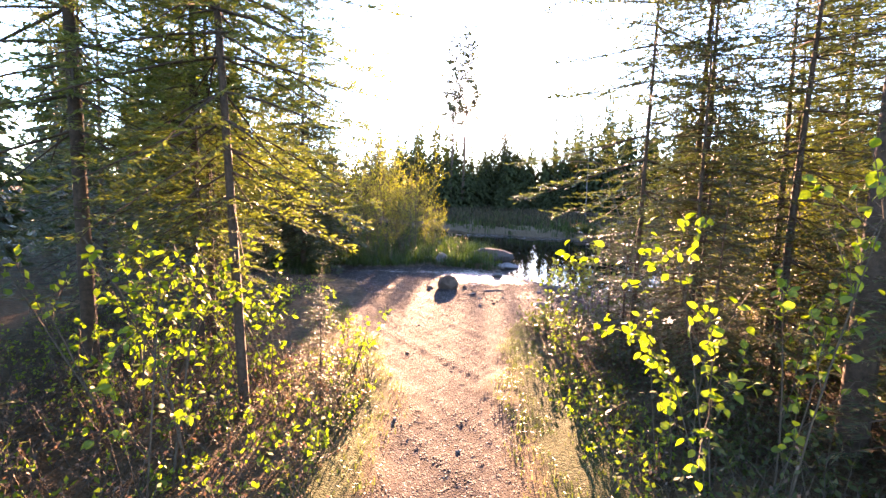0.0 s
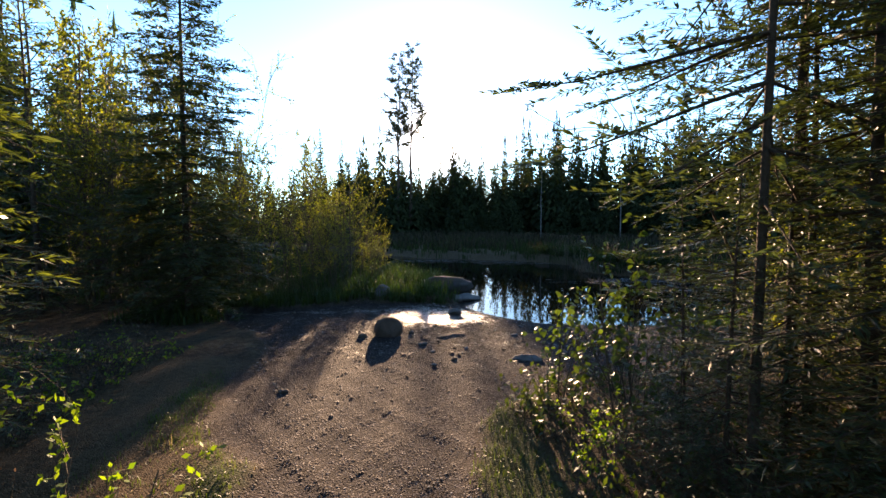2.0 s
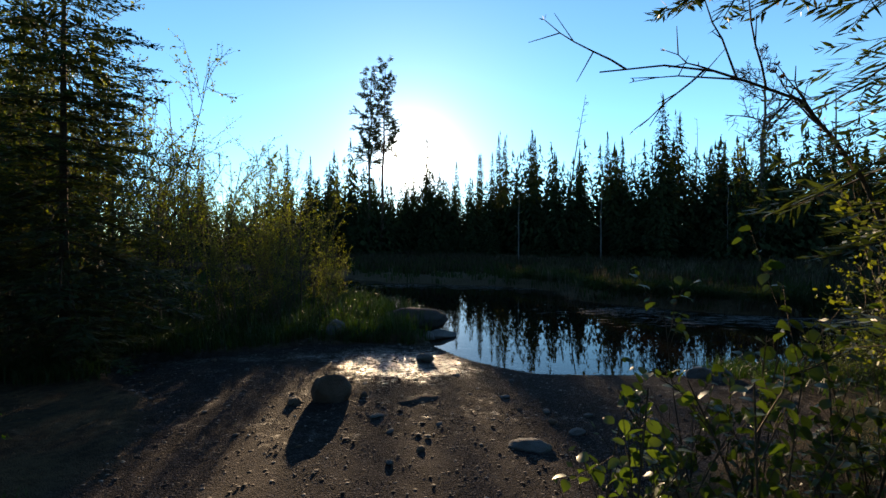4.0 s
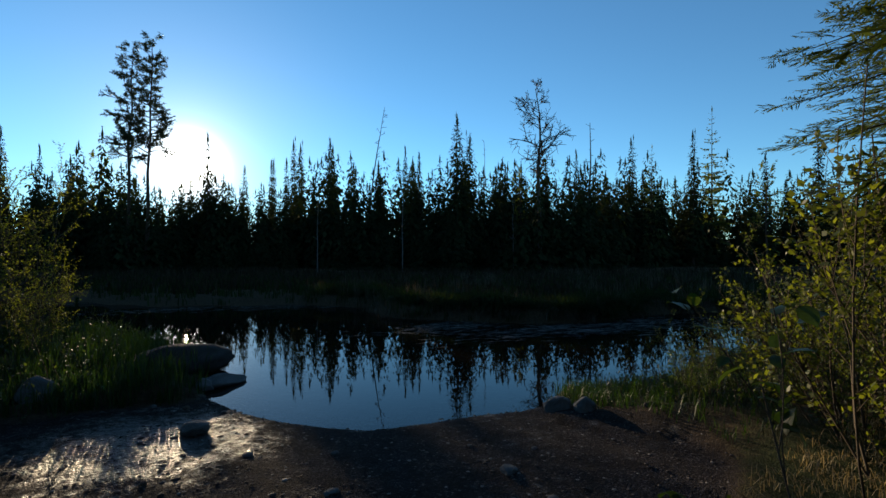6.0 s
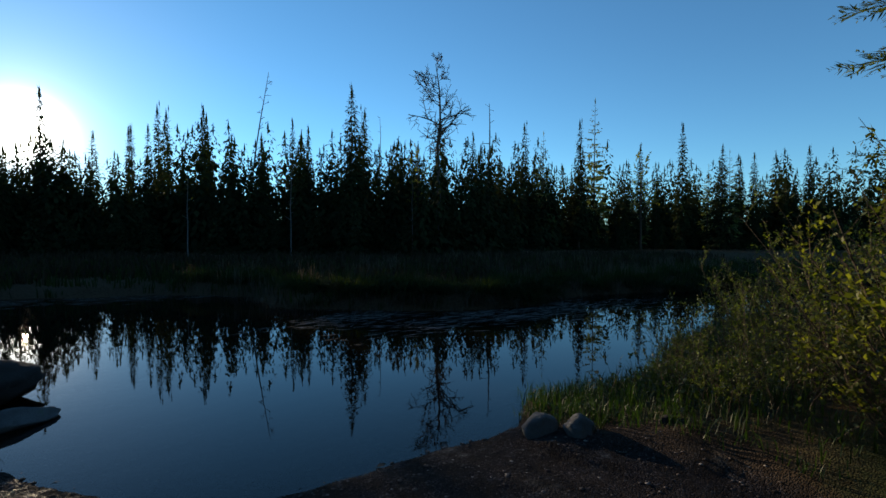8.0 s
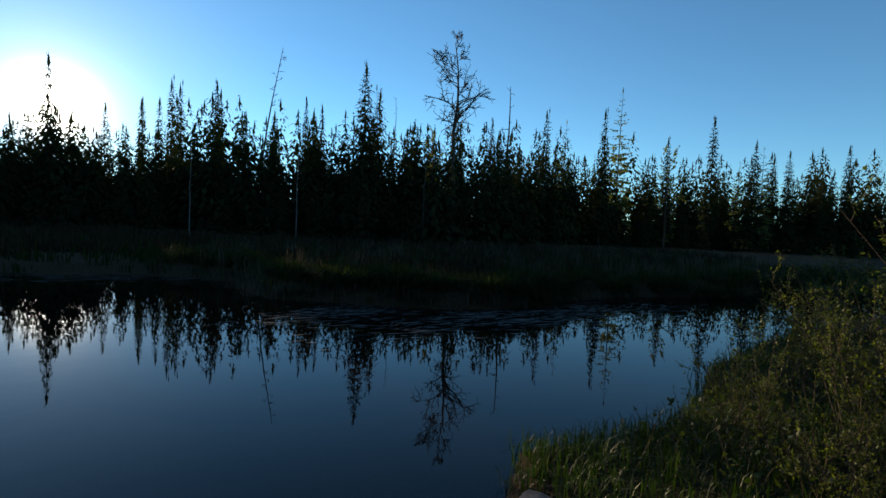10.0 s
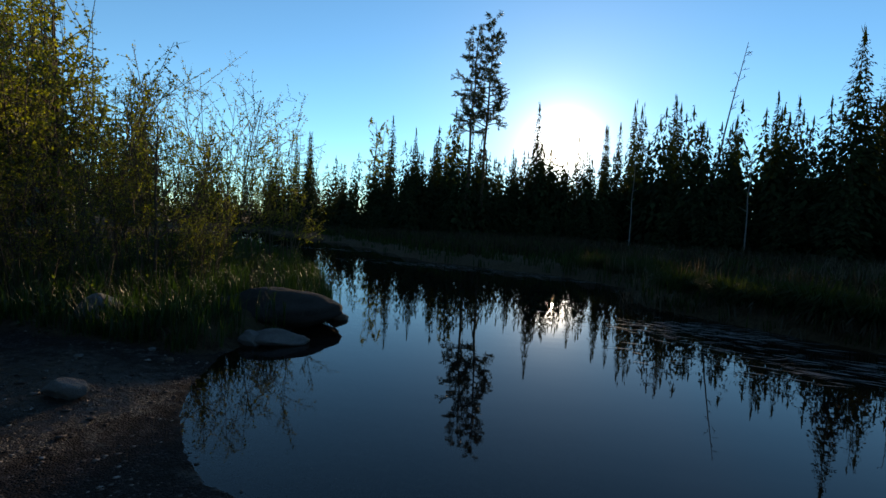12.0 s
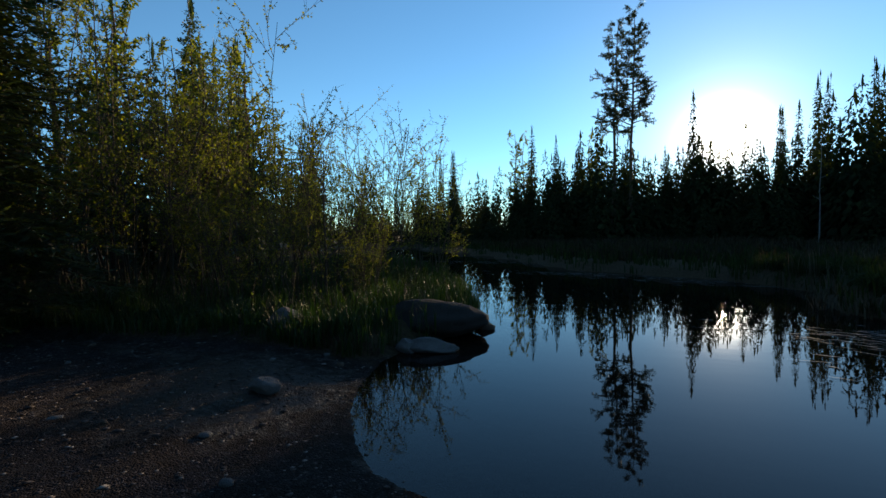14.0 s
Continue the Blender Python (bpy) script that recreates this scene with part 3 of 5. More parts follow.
def spruce_at(k, x, y, h, turn=None):
    if k not in used:
        used.add(k)
        KINDS[k].matrix_basis = pose(x, y, gz(x, y) - 0.1, 0, 0, 40 * k) @ Matrix.Scale(h / 10, 4)
        return KINDS[k]
    return copied(KINDS[k], x, y, random.uniform(0, 360) if turn is None else turn, h / 10, 0.1)


for k, x, y, h in ((3, 5.4, 52.1, 7.8), (0, 9.7, 51.6, 9.1), (5, 12.1, 52.1, 9.9), (1, 14.9, 52.4, 11.9), (0, 16.5, 48.6, 11.8), (1, 17.8, 51.5, 12.0),
                   (0, 18.1, 47.1, 9.5), (3, 19.3, 44.4, 9.4), (1, 20.4, 41.5, 10.2), (5, 20.9, 40.1, 9.6), (4, 18.9, 31.8, 10.4), (2, 22.6, 35.4, 10.4),
                   (0, 27.3, 36.8, 8.7), (1, 28.2, 33.1, 8.5), (1, 29.8, 31.4, 9.2), (5, 30.1, 30.9, 8.4)):
    spruce_at(k, x, y, h)
for k, x, y, h in ((3, 35.4, 30.6, 10.8), (0, 37.5, 31.0, 8.3), (1, 39.4, 27.7, 11.3), (3, 45.1, 24.8, 9.6), (0, 47.5, 24.2, 7.5), (3, 50.1, 22.8, 12.1),
                   (4, 50.4, 21.8, 9.9), (0, 54.6, 21.5, 9.2), (2, 54.9, 20.4, 9.5), (1, 59.3, 18.8, 7.2), (0, 61.6, 17.3, 10.6), (1, 65.8, 16.1, 7.5),
                   (0, 68.0, 14.4, 7.5), (2, 70.1, 13.5, 7.5)):
    spruce_at(k, x, y, h)
for k, x, y, h in ((5, 5.8, 44.5, 10.1), (1, 14.6, 53.7, 12.5), (3, -5.9, 47.7, 9.6), (1, -4.0, 48.1, 8.8), (0, -13.0, 47.5, 8.1), (3, -12.5, 46.7, 8.0),
                   (5, -14.2, 47.6, 7.9), (1, -23.5, 55.7, 6.1), (2, -29.4, 57.9, 5.2), (6, 4.1, 43.9, 6.5), (5, -2.3, 47.4, 7.4), (5, 11.1, 47.3, 9.1),
                   (5, 12.1, 47.0, 9.3), (0, -30.7, 59.4, 5.3), (3, -19.0, 52.4, 6.4)):
    spruce_at(k, x, y, h)

# the close-set woods between and behind them
FILL = []
for k in range(5):
    f = Geo()
    shingled(f, 150 + k, 6.5, (1.2, 1.0, 1.4, 1.1, 0.9)[k], 430, (0.75, 0.85, 0.7, 0.9, 0.8)[k], 0.50)
    FILL.append(np.concatenate(f.v))
rng = random.Random(5)
woods = Geo()
for n in range(560):
    az = rng.uniform(-92, 52)
    front = np.interp(az, [-92, -70, -55, -45, -30, -15, 0, 20, 35, 52], [62, 54, 38, 31, 29, 34, 34.5, 35, 46, 60])
    R = front + abs(rng.gauss(0, 6))
    x, y = 3.5 + R * math.sin(radians(-az)), 8 + R * math.cos(radians(az))
    lane = x + 0.052 * (43 - y)
    # treetop heights by sun lane, shaped to light the trail and shade the rest
    lift = np.interp(lane, [-30, -12, -5, 0, 1.2, 2.4, 3.2, 3.9, 4.2, 4.9, 5.3, 6.3, 7.0, 9.0, 10.5, 60], [6.8, 6.8, 7.0, 6.4, 5.7, 6.0, 7.2, 7.4, 8.5, 8.5, 6.2, 6.1, 6.0, 6.2, 7.6, 7.6])
    lift = min(lift, float(np.interp(az, [-92, -75, -60, -45, 6, 14, 24, 34, 52], [4.1, 4.4, 5.3, 7.0, 7.2, 4.9, 3.7, 2.7, 2.5])))
    spreadness = 0.25 if -1 < lane < 10 else 1.0
    lift += 0.65 if lane > 10.5 else 0.35 if lane < -1 else 0.0
    h = max(2.5, rng.gauss(lift, spreadness)) * (R / 36) ** 0.8
    x, y = lay(x, y)
    v = FILL[n % 5] * (h / 6.5)
    a = rng.uniform(0, 6.283)
    v = np.stack([v[:, 0] * math.cos(a) - v[:, 1] * math.sin(a) + x, v[:, 0] * math.sin(a) + v[:, 1] * math.cos(a) + y, v[:, 2] + gz(x, y) - 0.1], -1)
    woods.add(v, np.arange(len(v)).reshape(-1, 4))
for n in range(170):
    az = rng.uniform(-92, 52)
    R = np.interp(az, [-92, -70, -55, -45, -30, -15, 0, 20, 35, 52], [58, 50, 35, 29, 27, 31, 32, 33, 43, 57]) + rng.gauss(0, 1.2)
    x, y = 3.5 + R * math.sin(radians(-az)), 8 + R * math.cos(radians(az))
    x, y = lay(x, y)
    v = FILL[n % 5] * np.array([1.5, 1.5, 1.0]) * (rng.uniform(1.6, 3.4) / 6.5)
    woods.add(v + np.array([x, y, gz(x, y) - 0.1]), np.arange(len(v)).reshape(-1, 4))
# lower trees added behind the line to stop sun slipping between the tops
for n in range(110):
    x, y = lay(rng.uniform(-8, 15), rng.uniform(43.5, 51))
    v = FILL[n % 5] * np.array([1.3, 1.3, 1.0]) * (rng.uniform(4.6, 5.5) / 6.5)
    woods.add(v + np.array([x, y, gz(x, y) - 0.1]), np.arange(len(v)).reshape(-1, 4))
for n, (x, y, h) in enumerate(((21.0, 26.4, 6.4), (21.7, 25.8, 5.6), (20.2, 26.9, 5.9), (22.6, 25.6, 6.0), (23.3, 25.4, 6.6), (23.9, 25.2, 5.4), (24.6, 25.8, 6.1), (15.0, 37.8, 7.2), (15.9, 38.2, 7.6), (14.2, 38.4, 7.0), (1.3, 40.6, 6.0), (2.3, 40.4, 5.6), (0.4, 40.8, 6.3), (23.2, 33.4, 7.0), (22.4, 33.8, 6.8))):
    v = FILL[n % 5] * (h / 6.5)
    woods.add(v + np.array([x, y, gz(x, y) - 0.1]), np.arange(len(v)).reshape(-1, 4))
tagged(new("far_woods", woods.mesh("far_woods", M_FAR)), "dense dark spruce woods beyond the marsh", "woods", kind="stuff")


def limb_tree(name, label, seed, h, spread, r0, levels, material, tint_mat, leafy=0, leaf=(0.05, 0.03), start=0.4, rise=0.8, crook=0.25, count=14, sides=6, lean=(0, 0), twig_n=4, crown_name="crown", thin=0.0015):
    """A broad-leaved, larch-like or dead tree: tapering crooked trunk, limbs, twigs and, if leafy, leaves along the twigs."""
    rng = np.random.default_rng(seed)
    wood, green = Geo(), Geo()
    s = np.linspace(0, 1, 8)
    axis = np.stack([lean[0] * s + rng.normal(0, 0.008 * h, 8) * s, lean[1] * s + rng.normal(0, 0.008 * h, 8) * s, s * h], -1)
    tube(wood, axis, r0 * (1 - 0.9 * s) + 0.004, sides)
    LB, LW = [], []

    def branch(p, way, ln, r, level):
        q = np.linspace(0, 1, 5)
        bend = rng.normal(0, crook, 3) * ln
        pts = p + np.outer(q, way) * ln + np.outer(q ** 2, bend) * 0.5
        tube(wood, pts, np.linspace(max(r, thin * 1.5), r * 0.3 + thin, 5), 4)
        if level >= levels:
            if leafy:
                k = max(2, int(leafy * ln))
                t = rng.random(k)
                LB.append(np.stack([np.interp(t, q, pts[:, c]) for c in range(3)], -1))
                LW.append(unit(np.tile(way, (k, 1)) * 0.5 + rng.normal(0, 0.6, (k, 3)) + [0, 0, -0.15]))
            return
        for _ in range(twig_n):
            t = rng.uniform(0.25, 1)
            b = np.array([np.interp(t, q, pts[:, c]) for c in range(3)])
            w = unit(way * 0.8 + rng.normal(0, 0.55, 3) + [0, 0, 0.15])
            branch(b, w, ln * rng.uniform(0.35, 0.6), r * 0.5, level + 1)
    for i in range(count):
        u = start + (1 - start) * (i + rng.random()) / count
        p = np.array([np.interp(u, s, axis[:, c]) for c in range(3)])
        a = rng.random() * 6.283
        w = unit(np.array([math.cos(a), math.sin(a), rise * rng.uniform(0.3, 1.3)]))
        branch(p, w, spread * rng.uniform(0.6, 1.15) * (1.08 - u * 0.75), r0 * (1.05 - u) * 0.55 + 0.004, 1)
    ob = tagged(new(name), label, "tree")
    part("trunk", wood.mesh("trunk", material, True), ob)
    if LB:
        base, way = np.concatenate(LB), np.concatenate(LW)
        side = unit(np.cross(way, rng.normal(0, 1, way.shape)))
        blades(green, base, way, side, rng.uniform(0.7, 1.3, len(base)) * leaf[0], np.full(len(base), leaf[1]))
        tagged(part(crown_name, green.mesh(crown_name, tint_mat), ob), kind="stuff")
    return ob


# the twin pine, the dead trees and the pale larches that stand above the line
for x, y, h, seed in ((1.97, 42.64, 15.2, 31), (0.92, 42.64, 14.5, 33)):
    ob = limb_tree("pine_tree", "tall slim pine with tufted crown above the treeline", seed, h, 1.75, 0.15, 2, M_BARK, M_PINE, leafy=80, leaf=(0.16, 0.038), start=0.50, rise=0.35, count=58, twig_n=7, crook=0.35, lean=(0.25, 0))
    placed(tagged(ob, group="twin pines"), x, y)
placed(limb_tree("dead_tree", "bare dead pine with crooked spreading limbs", 41, 11.3, 2.5, 0.17, 3, M_DEAD, M_DEAD, start=0.52, rise=0.7, crook=0.6, count=26, twig_n=5, thin=0.009), 22.0, 27.5)
placed(limb_tree("dead_snag", "bare broken-topped snag with short side stubs", 43, 9.4, 1.0, 0.12, 1, M_DEAD, M_DEAD, start=0.6, rise=0.3, count=10, crook=0.3, twig_n=2, thin=0.009), 23.9, 26.8)
placed(limb_tree("dead_snag", "thin leaning grey snag with few twigs", 45, 12.4, 1.1, 0.09, 2, M_DEAD, M_DEAD, start=0.66, rise=0.4, count=12, crook=0.3, twig_n=2, lean=(1.7, -0.4), thin=0.009), 15.7, 40.0)
placed(limb_tree("dead_snag", "thin bare grey snag", 46, 9.7, 0.7, 0.06, 1, M_DEAD, M_DEAD, start=0.5, rise=0.4, count=10, crook=0.3, lean=(0.3, 0), thin=0.009), 23.3, 34.8)
LARCH = make_conifer("larch_tree", "feathery yellow-green larch in fresh needles", 51, 12.0, 1.9, 30, M_LARCH, clear=0.1, twigs=4, gaps=0.35, droop=0.15, slim=0.8)
placed(LARCH, 45.9, 29.6, 0, 1.21)
for x, y, h in ((50.6, 21.2, 9.2), (36.5, 29.5, 9.9), (46.2, 25.2, 7.7), (-13.5, 46.6, 8.1), (-16.4, 48.9, 7.8), (55.6, 22.1, 8.6), (-28.1, 56.8, 6.0), (-21.3, 53.3, 6.5)):
    copied(LARCH, x, y, x * 40, h / 12)
ASPEN = limb_tree("aspen_tree", "pale aspen with thin new leaves", 61, 8.2, 2.0, 0.09, 2, M_BARK, M_ALDER, leafy=34, leaf=(0.11, 0.08), start=0.3, rise=1.2, count=20, twig_n=4)
placed(ASPEN, -7.5, 48.3, 0, 1.12)
for x, y, h in ((-0.7, 46.6, 8.0), (24.8, 32.2, 7.2), (43.1, 23.9, 8.2), (-6.8, 48.4, 8.4)):
    copied(ASPEN, x, y, x * 31, h / 8.2)
for x, y, h in ((14.3, 30.8, 4.6), (19.9, 27.5, 4.4), (10.0, 33.0, 4.4)):
    placed(limb_tree("birch_sapling", "slim pale birch sapling at the marsh edge", int(x * 10), h, 0.5, 0.03, 1, M_GREY, M_ALDER, leafy=16, leaf=(0.06, 0.04), start=0.4, count=9, twig_n=2), x, y)


# ---- the near bank ----
def shrub(name, label, seed, stems, h, spread, leaf_mat, leaf, per_metre, wood_mat=None, r0=0.012, levels=2, twig_n=4, fan=0.35, bare=0.25, whole_leaves=False, single=False):
    """A many-stemmed bush: wood as one part, leaves as one part, or each leaf as its own part."""
    rng = np.random.default_rng(seed)
    wood, green = Geo(), Geo()
    LB, LW = [], []

    def shoot(p, way, ln, r, level):
        q = np.linspace(0, 1, 6)
        bend = rng.normal(0, 0.16, 3) * ln + np.array([0, 0, 0.12 * ln])
        pts = p + np.outer(q, way) * ln + np.outer(q ** 2, bend)
        if level == 2:
            tube(wood, pts[::2], np.linspace(r, r * 0.3 + 0.001, 3), 3)
        else:
            tube(wood, pts, np.linspace(r, r * 0.25 + 0.001, 6), 4 if level == 0 else 3)
        if level:
            k = max(1, int(per_metre * ln * rng.uniform(0.5, 1.4)))
            t = rng.uniform(0.15, 1, k)
            LB.append(np.stack([np.interp(t, q, pts[:, c]) for c in range(3)], -1))
            LW.append(unit(np.tile(way, (k, 1)) * 0.6 + rng.normal(0, 0.55, (k, 3)) + [0, 0, -0.25]))
        if level < levels:
            for _ in range(twig_n):
                t = rng.uniform(bare if level == 0 else 0.15, 0.98)
                b = np.array([np.interp(t, q, pts[:, c]) for c in range(3)])
                w = unit(way * 0.9 + rng.normal(0, 0.5, 3))
                shoot(b, w, ln * rng.uniform(0.22, 0.42) * (1.25 - t * 0.5), r * 0.45, level + 1)
    for _ in range(stems):
        a, rad = rng.random() * 6.283, spread * rng.random() ** 0.5
        b = np.array([math.cos(a) * rad * 0.45, math.sin(a) * rad * 0.45, -0.03])
        w = unit(np.array([math.cos(a) * fan * rng.random() + rng.normal(0, 0.1), math.sin(a) * fan * rng.random() + rng.normal(0, 0.1), 1]))
        shoot(b, w, h * rng.uniform(0.6, 1.0), r0 * rng.uniform(0.6, 1.2), 0)
    ob = tagged(new(name), label, "sapling" if single else "shrub")
    part("wood", wood.mesh("wood", wood_mat or M_TWIG, True), ob)
    base, way = np.concatenate(LB), np.concatenate(LW)
    if whole_leaves:
        shapes = []
        for k in range(4):
            lg = Geo()
            leaves(lg, np.zeros((1, 3)), np.array([[0, 1.0, 0]]), np.array([[1.0, 0, 0]]), [leaf[0] * (0.75 + 0.17 * k)], [leaf[1] * (0.75 + 0.17 * k)])
            shapes.append(lg.mesh("leaf", leaf_mat))
        for k in range(len(base)):
            lf = part("leaf", shapes[k % 4], ob)
            turn = Vector(way[k]).to_track_quat("Y", "Z").to_matrix().to_4x4()
            lf.matrix_basis = Matrix.Translation(base[k]) @ turn @ pose(0, 0, 0, 0, rng.normal(0, 35), 0)
    else:
        side = unit(np.cross(way, rng.normal(0, 0.5, way.shape) + [0, 0, 1]))
        ln = rng.uniform(0.65, 1.3, len(base)) * leaf[0]
        if leaf[0] > 0.051:
            leaves(green, base, way, side, ln, ln * leaf[1] / leaf[0])
        else:
            blades(green, base, way, side, ln, ln * leaf[1] / leaf[0])
        part("foliage", green.mesh("foliage", leaf_mat), ob)
    return ob


ALDER = [shrub("alder_bush", "tall thin-stemmed alder with small yellow-green leaves", 200 + k, 15, 3.0, 1.4, M_ALDER, (0.038, 0.028), 25, fan=0.40, bare=0.32, twig_n=7, r0=0.015) for k in range(3)]
spots = ((0, -0.95, 12.9, 0.55), (1, -1.8, 12.5, 0.6), (2, -2.7, 12.8, 0.75), (0, -3.8, 12.1, 1.0), (1, -1.4, 13.9, 0.78), (2, -0.6, 13.9, 0.45), (0, -4.9, 12.4, 1.4), (1, -3.4, 14.4, 1.25),
         (2, -2.0, 15.6, 0.95), (0, -4.7, 15.2, 1.45), (1, -1.2, 17.2, 0.85), (2, -6.0, 13.6, 1.55), (0, -3.4, 18.5, 1.15), (1, -5.4, 11.3, 1.3), (2, -4.4, 10.6, 0.85), (0, -5.4, 21, 1.3), (1, -6.6, 17.6, 1.55))
seen = set()
for k, x, y, s in spots:
    if k in seen:
        copied(ALDER[k], x, y, x * 77, s)
    else:
        seen.add(k)
        placed(ALDER[k], x, y, x * 77, s)

for x, y, h, sd in ((-3.9, 12.7, 3.7, 71), (-2.9, 12.2, 2.9, 72), (-4.4, 13.2, 4.6, 73), (-0.9, 13.5, 2.4, 74), (-5.6, 12.3, 5.2, 75)):
    placed(limb_tree("young_birch", "slender young birch with thin sparse leaves", sd, h, 0.9, 0.022, 2, M_TWIG, M_ALDER, leafy=12, leaf=(0.045, 0.03), start=0.3, rise=1.3, count=14, twig_n=4), x, y)
for ob in ALDER:
    tagged(ob, group="alders on the bank")

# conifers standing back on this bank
BANK = [make_conifer("spruce_tree", "dark green spruce on the near bank", 300 + k, 7.5, (1.5, 1.25, 1.35)[k], 34, M_SHADED_NEEDLES, clear=0.06, twigs=4, droop=0.3, gaps=0.12, slim=0.85, body=1200, limbs=False) for k in range(3)]
first = set()
for k, x, y, s in ((0, -9.0, 10.4, 0.92), (1, -9.5, 17.5, 1.12), (2, -11.5, 19.8, 1.1), (1, -12.6, 21.6, 1.2), (0, -6.8, 14.6, 0.75), (2, -8.2, 16.6, 0.8), (1, -7.2, 11.6, 0.9),
                   (0, -6.3, 5.0, 0.95), (2, -8.5, 8.3, 1.0), (1, -10.5, 13, 1.0), (0, -14, 17, 1.1), (2, -16, 23, 1.1), (1, -15, 28, 1.0), (0, -19, 31, 1.0), (2, -12.5, 26, 0.85), (1, -22, 36, 0.95), (0, -18, 26, 1.1)):
    if k in first:
        copied(BANK[k], x, y, x * 53, s)
    else:
        first.add(k)
        placed(BANK[k], x, y, x * 53, s)
copied(LARCH, -13.4, 24.4, 20, 0.72)
copied(ASPEN, -7.6, 15.6, 20, 0.72)
copied(ASPEN, -6.0, 16.5, 120, 0.66)
for x, y, sz, a in ((-6.6, 13.4, 0.72, 40), (-8.0, 13.0, 0.84, 200), (-5.4, 14.8, 0.62, 300), (-9.0, 15.0, 0.92, 80), (-7.0, 17.4, 0.78, 160), (-5.9, 12.0, 0.66, 250)):
    copied(ASPEN, x, y, a, sz)
for k, x, y, sz in ((1, -7.6, 16.2, 0.98), (2, -8.6, 18.4, 0.95), (0, -10.2, 15.6, 1.05)):
    copied(BANK[k], x, y, x * 61, sz)

# firs beside the trail, close to the walker
FIR_A = placed(make_conifer("fir_tree", "slim young fir with flat sprays beside the trail", 401, 6.4, 1.35, 30, M_FIR, clear=0.25, twigs=6, needles=40, droop=0.28, gaps=0.10, slim=0.5, thick=0.0048, comb=52, comb_needles=3, fringe=0.008), -1.23, 3.01, 0, 1, 0.04, (0, -2))
# this right-hand tree takes the needles darkened for shade
FIR_B = placed(make_conifer("spruce_tree", "tall thin conifer with open boughs, darkened for shade, beside the trail", 402, 6.2, 1.25, 26, M_SHADED_NEEDLES, clear=0.25, twigs=6, needles=70, droop=0.15, gaps=0.22, slim=0.55, thick=0.0032, bare_side=(150, 30), comb=46, comb_needles=2, fringe=0.0085), 2.06, 4.66, 0, 1, 0.04, (0, 0.3))
FIR_C = placed(make_conifer("fir_tree", "spreading fir with long level boughs by the landing", 403, 6.8, 1.25, 46, M_FIR, clear=0.25, twigs=10, needles=60, needle=(0.022, 0.004), droop=0.1, gaps=0.06, slim=0.5, comb=58, comb_needles=0, fringe=0.0115), 5.83, 6.83)
FIR_D = placed(make_conifer("fir_tree", "tall fir with long boughs reaching over the trail", 404, 9.0, 2.3, 32, M_FIR, clear=0.24, twigs=8, needles=30, droop=0.12, gaps=0.2, slim=0.6, thick=0.0065, comb=44, fringe=0.0115), -2.55, 3.6)
for ob, x, y, s, a in ((FIR_A, -1.95, 4.3, 0.9, 215),):
    copied(ob, x, y, a, s)
placed(make_conifer("fir_tree", "thick-trunked fir whose boughs hang over the trail", 411, 9.5, 3.5, 26, M_SHADED_NEEDLES, clear=0.44, twigs=9, needles=26, droop=0.16, gaps=0.08, slim=0.40, thick=0.0095, bare_side=(305, 120), comb=46, fringe=0.0115), 2.96, 3.12, 35)
placed(make_conifer("spruce_tree", "dark layered spruce standing back from the trail", 412, 6.6, 1.30, 36, M_SHADED_NEEDLES, clear=0.22, twigs=7, needles=18, needle=(0.05, 0.011), droop=0.22, gaps=0.20, slim=0.55, thick=0.006, comb=34, fringe=0.016), 3.08, 5.52, 120)
placed(make_conifer("fir_tree", "dense young fir behind the slim one", 413, 6.8, 1.45, 34, M_FIR, clear=0.14, twigs=7, needles=26, droop=0.25, gaps=0.08, slim=0.5, thick=0.006, comb=40, fringe=0.0115), -2.01, 4.18, 75)
placed(make_conifer("spruce_tree", "open-branched spruce standing at the edge of the bank", 405, 7.2, 1.75, 42, M_SHADED_NEEDLES, clear=0.05, twigs=7, needles=16, needle=(0.06, 0.014), droop=0.22, gaps=0.06, slim=0.85, comb=38, fringe=0.030), -2.80, 9.81)
MID = placed(make_conifer("spruce_tree", "young spruce under the taller trees", 406, 5.0, 1.3, 26, M_SHADED_NEEDLES, clear=0.04, twigs=5, needles=14, needle=(0.04, 0.009), droop=0.25, gaps=0.05, slim=0.75, comb=30, fringe=0.015), 3.3, 4.35)
for x, y, sz, a in ((2.75, 5.2, 0.5, 80), (2.0, 4.75, 0.38, 320), (-0.80, 3.35, 0.24, 45), (2.75, 4.75, 0.95, 120), (-2.3, 5.3, 0.75, 30), (3.9, 5.25, 1.0, 140), (-2.3, 1.1, 1.0, 200), (-3.3, 1.9, 1.1, 260), (-5.2, 9.9, 1.2, 300), (-4.9, 7.0, 1.1, 40), (-3.7, 5.2, 1.0, 100), (2.15, 3.5, 0.42, 10), (2.5, 4.3, 0.55, 50), (1.95, 5.0, 0.36, 190), (3.0, 2.4, 0.8, 290), (4.3, 3.6, 1.1, 20), (3.5, 3.1, 1.0, 75), (4.6, 4.9, 1.15, 165), (3.2, 5.5, 0.8, 210), (5.4, 5.5, 1.1, 15), (4.4, 5.75, 0.9, 130), (2.35, 4.15, 0.7, 110)):
    copied(MID, x, y, a, sz)
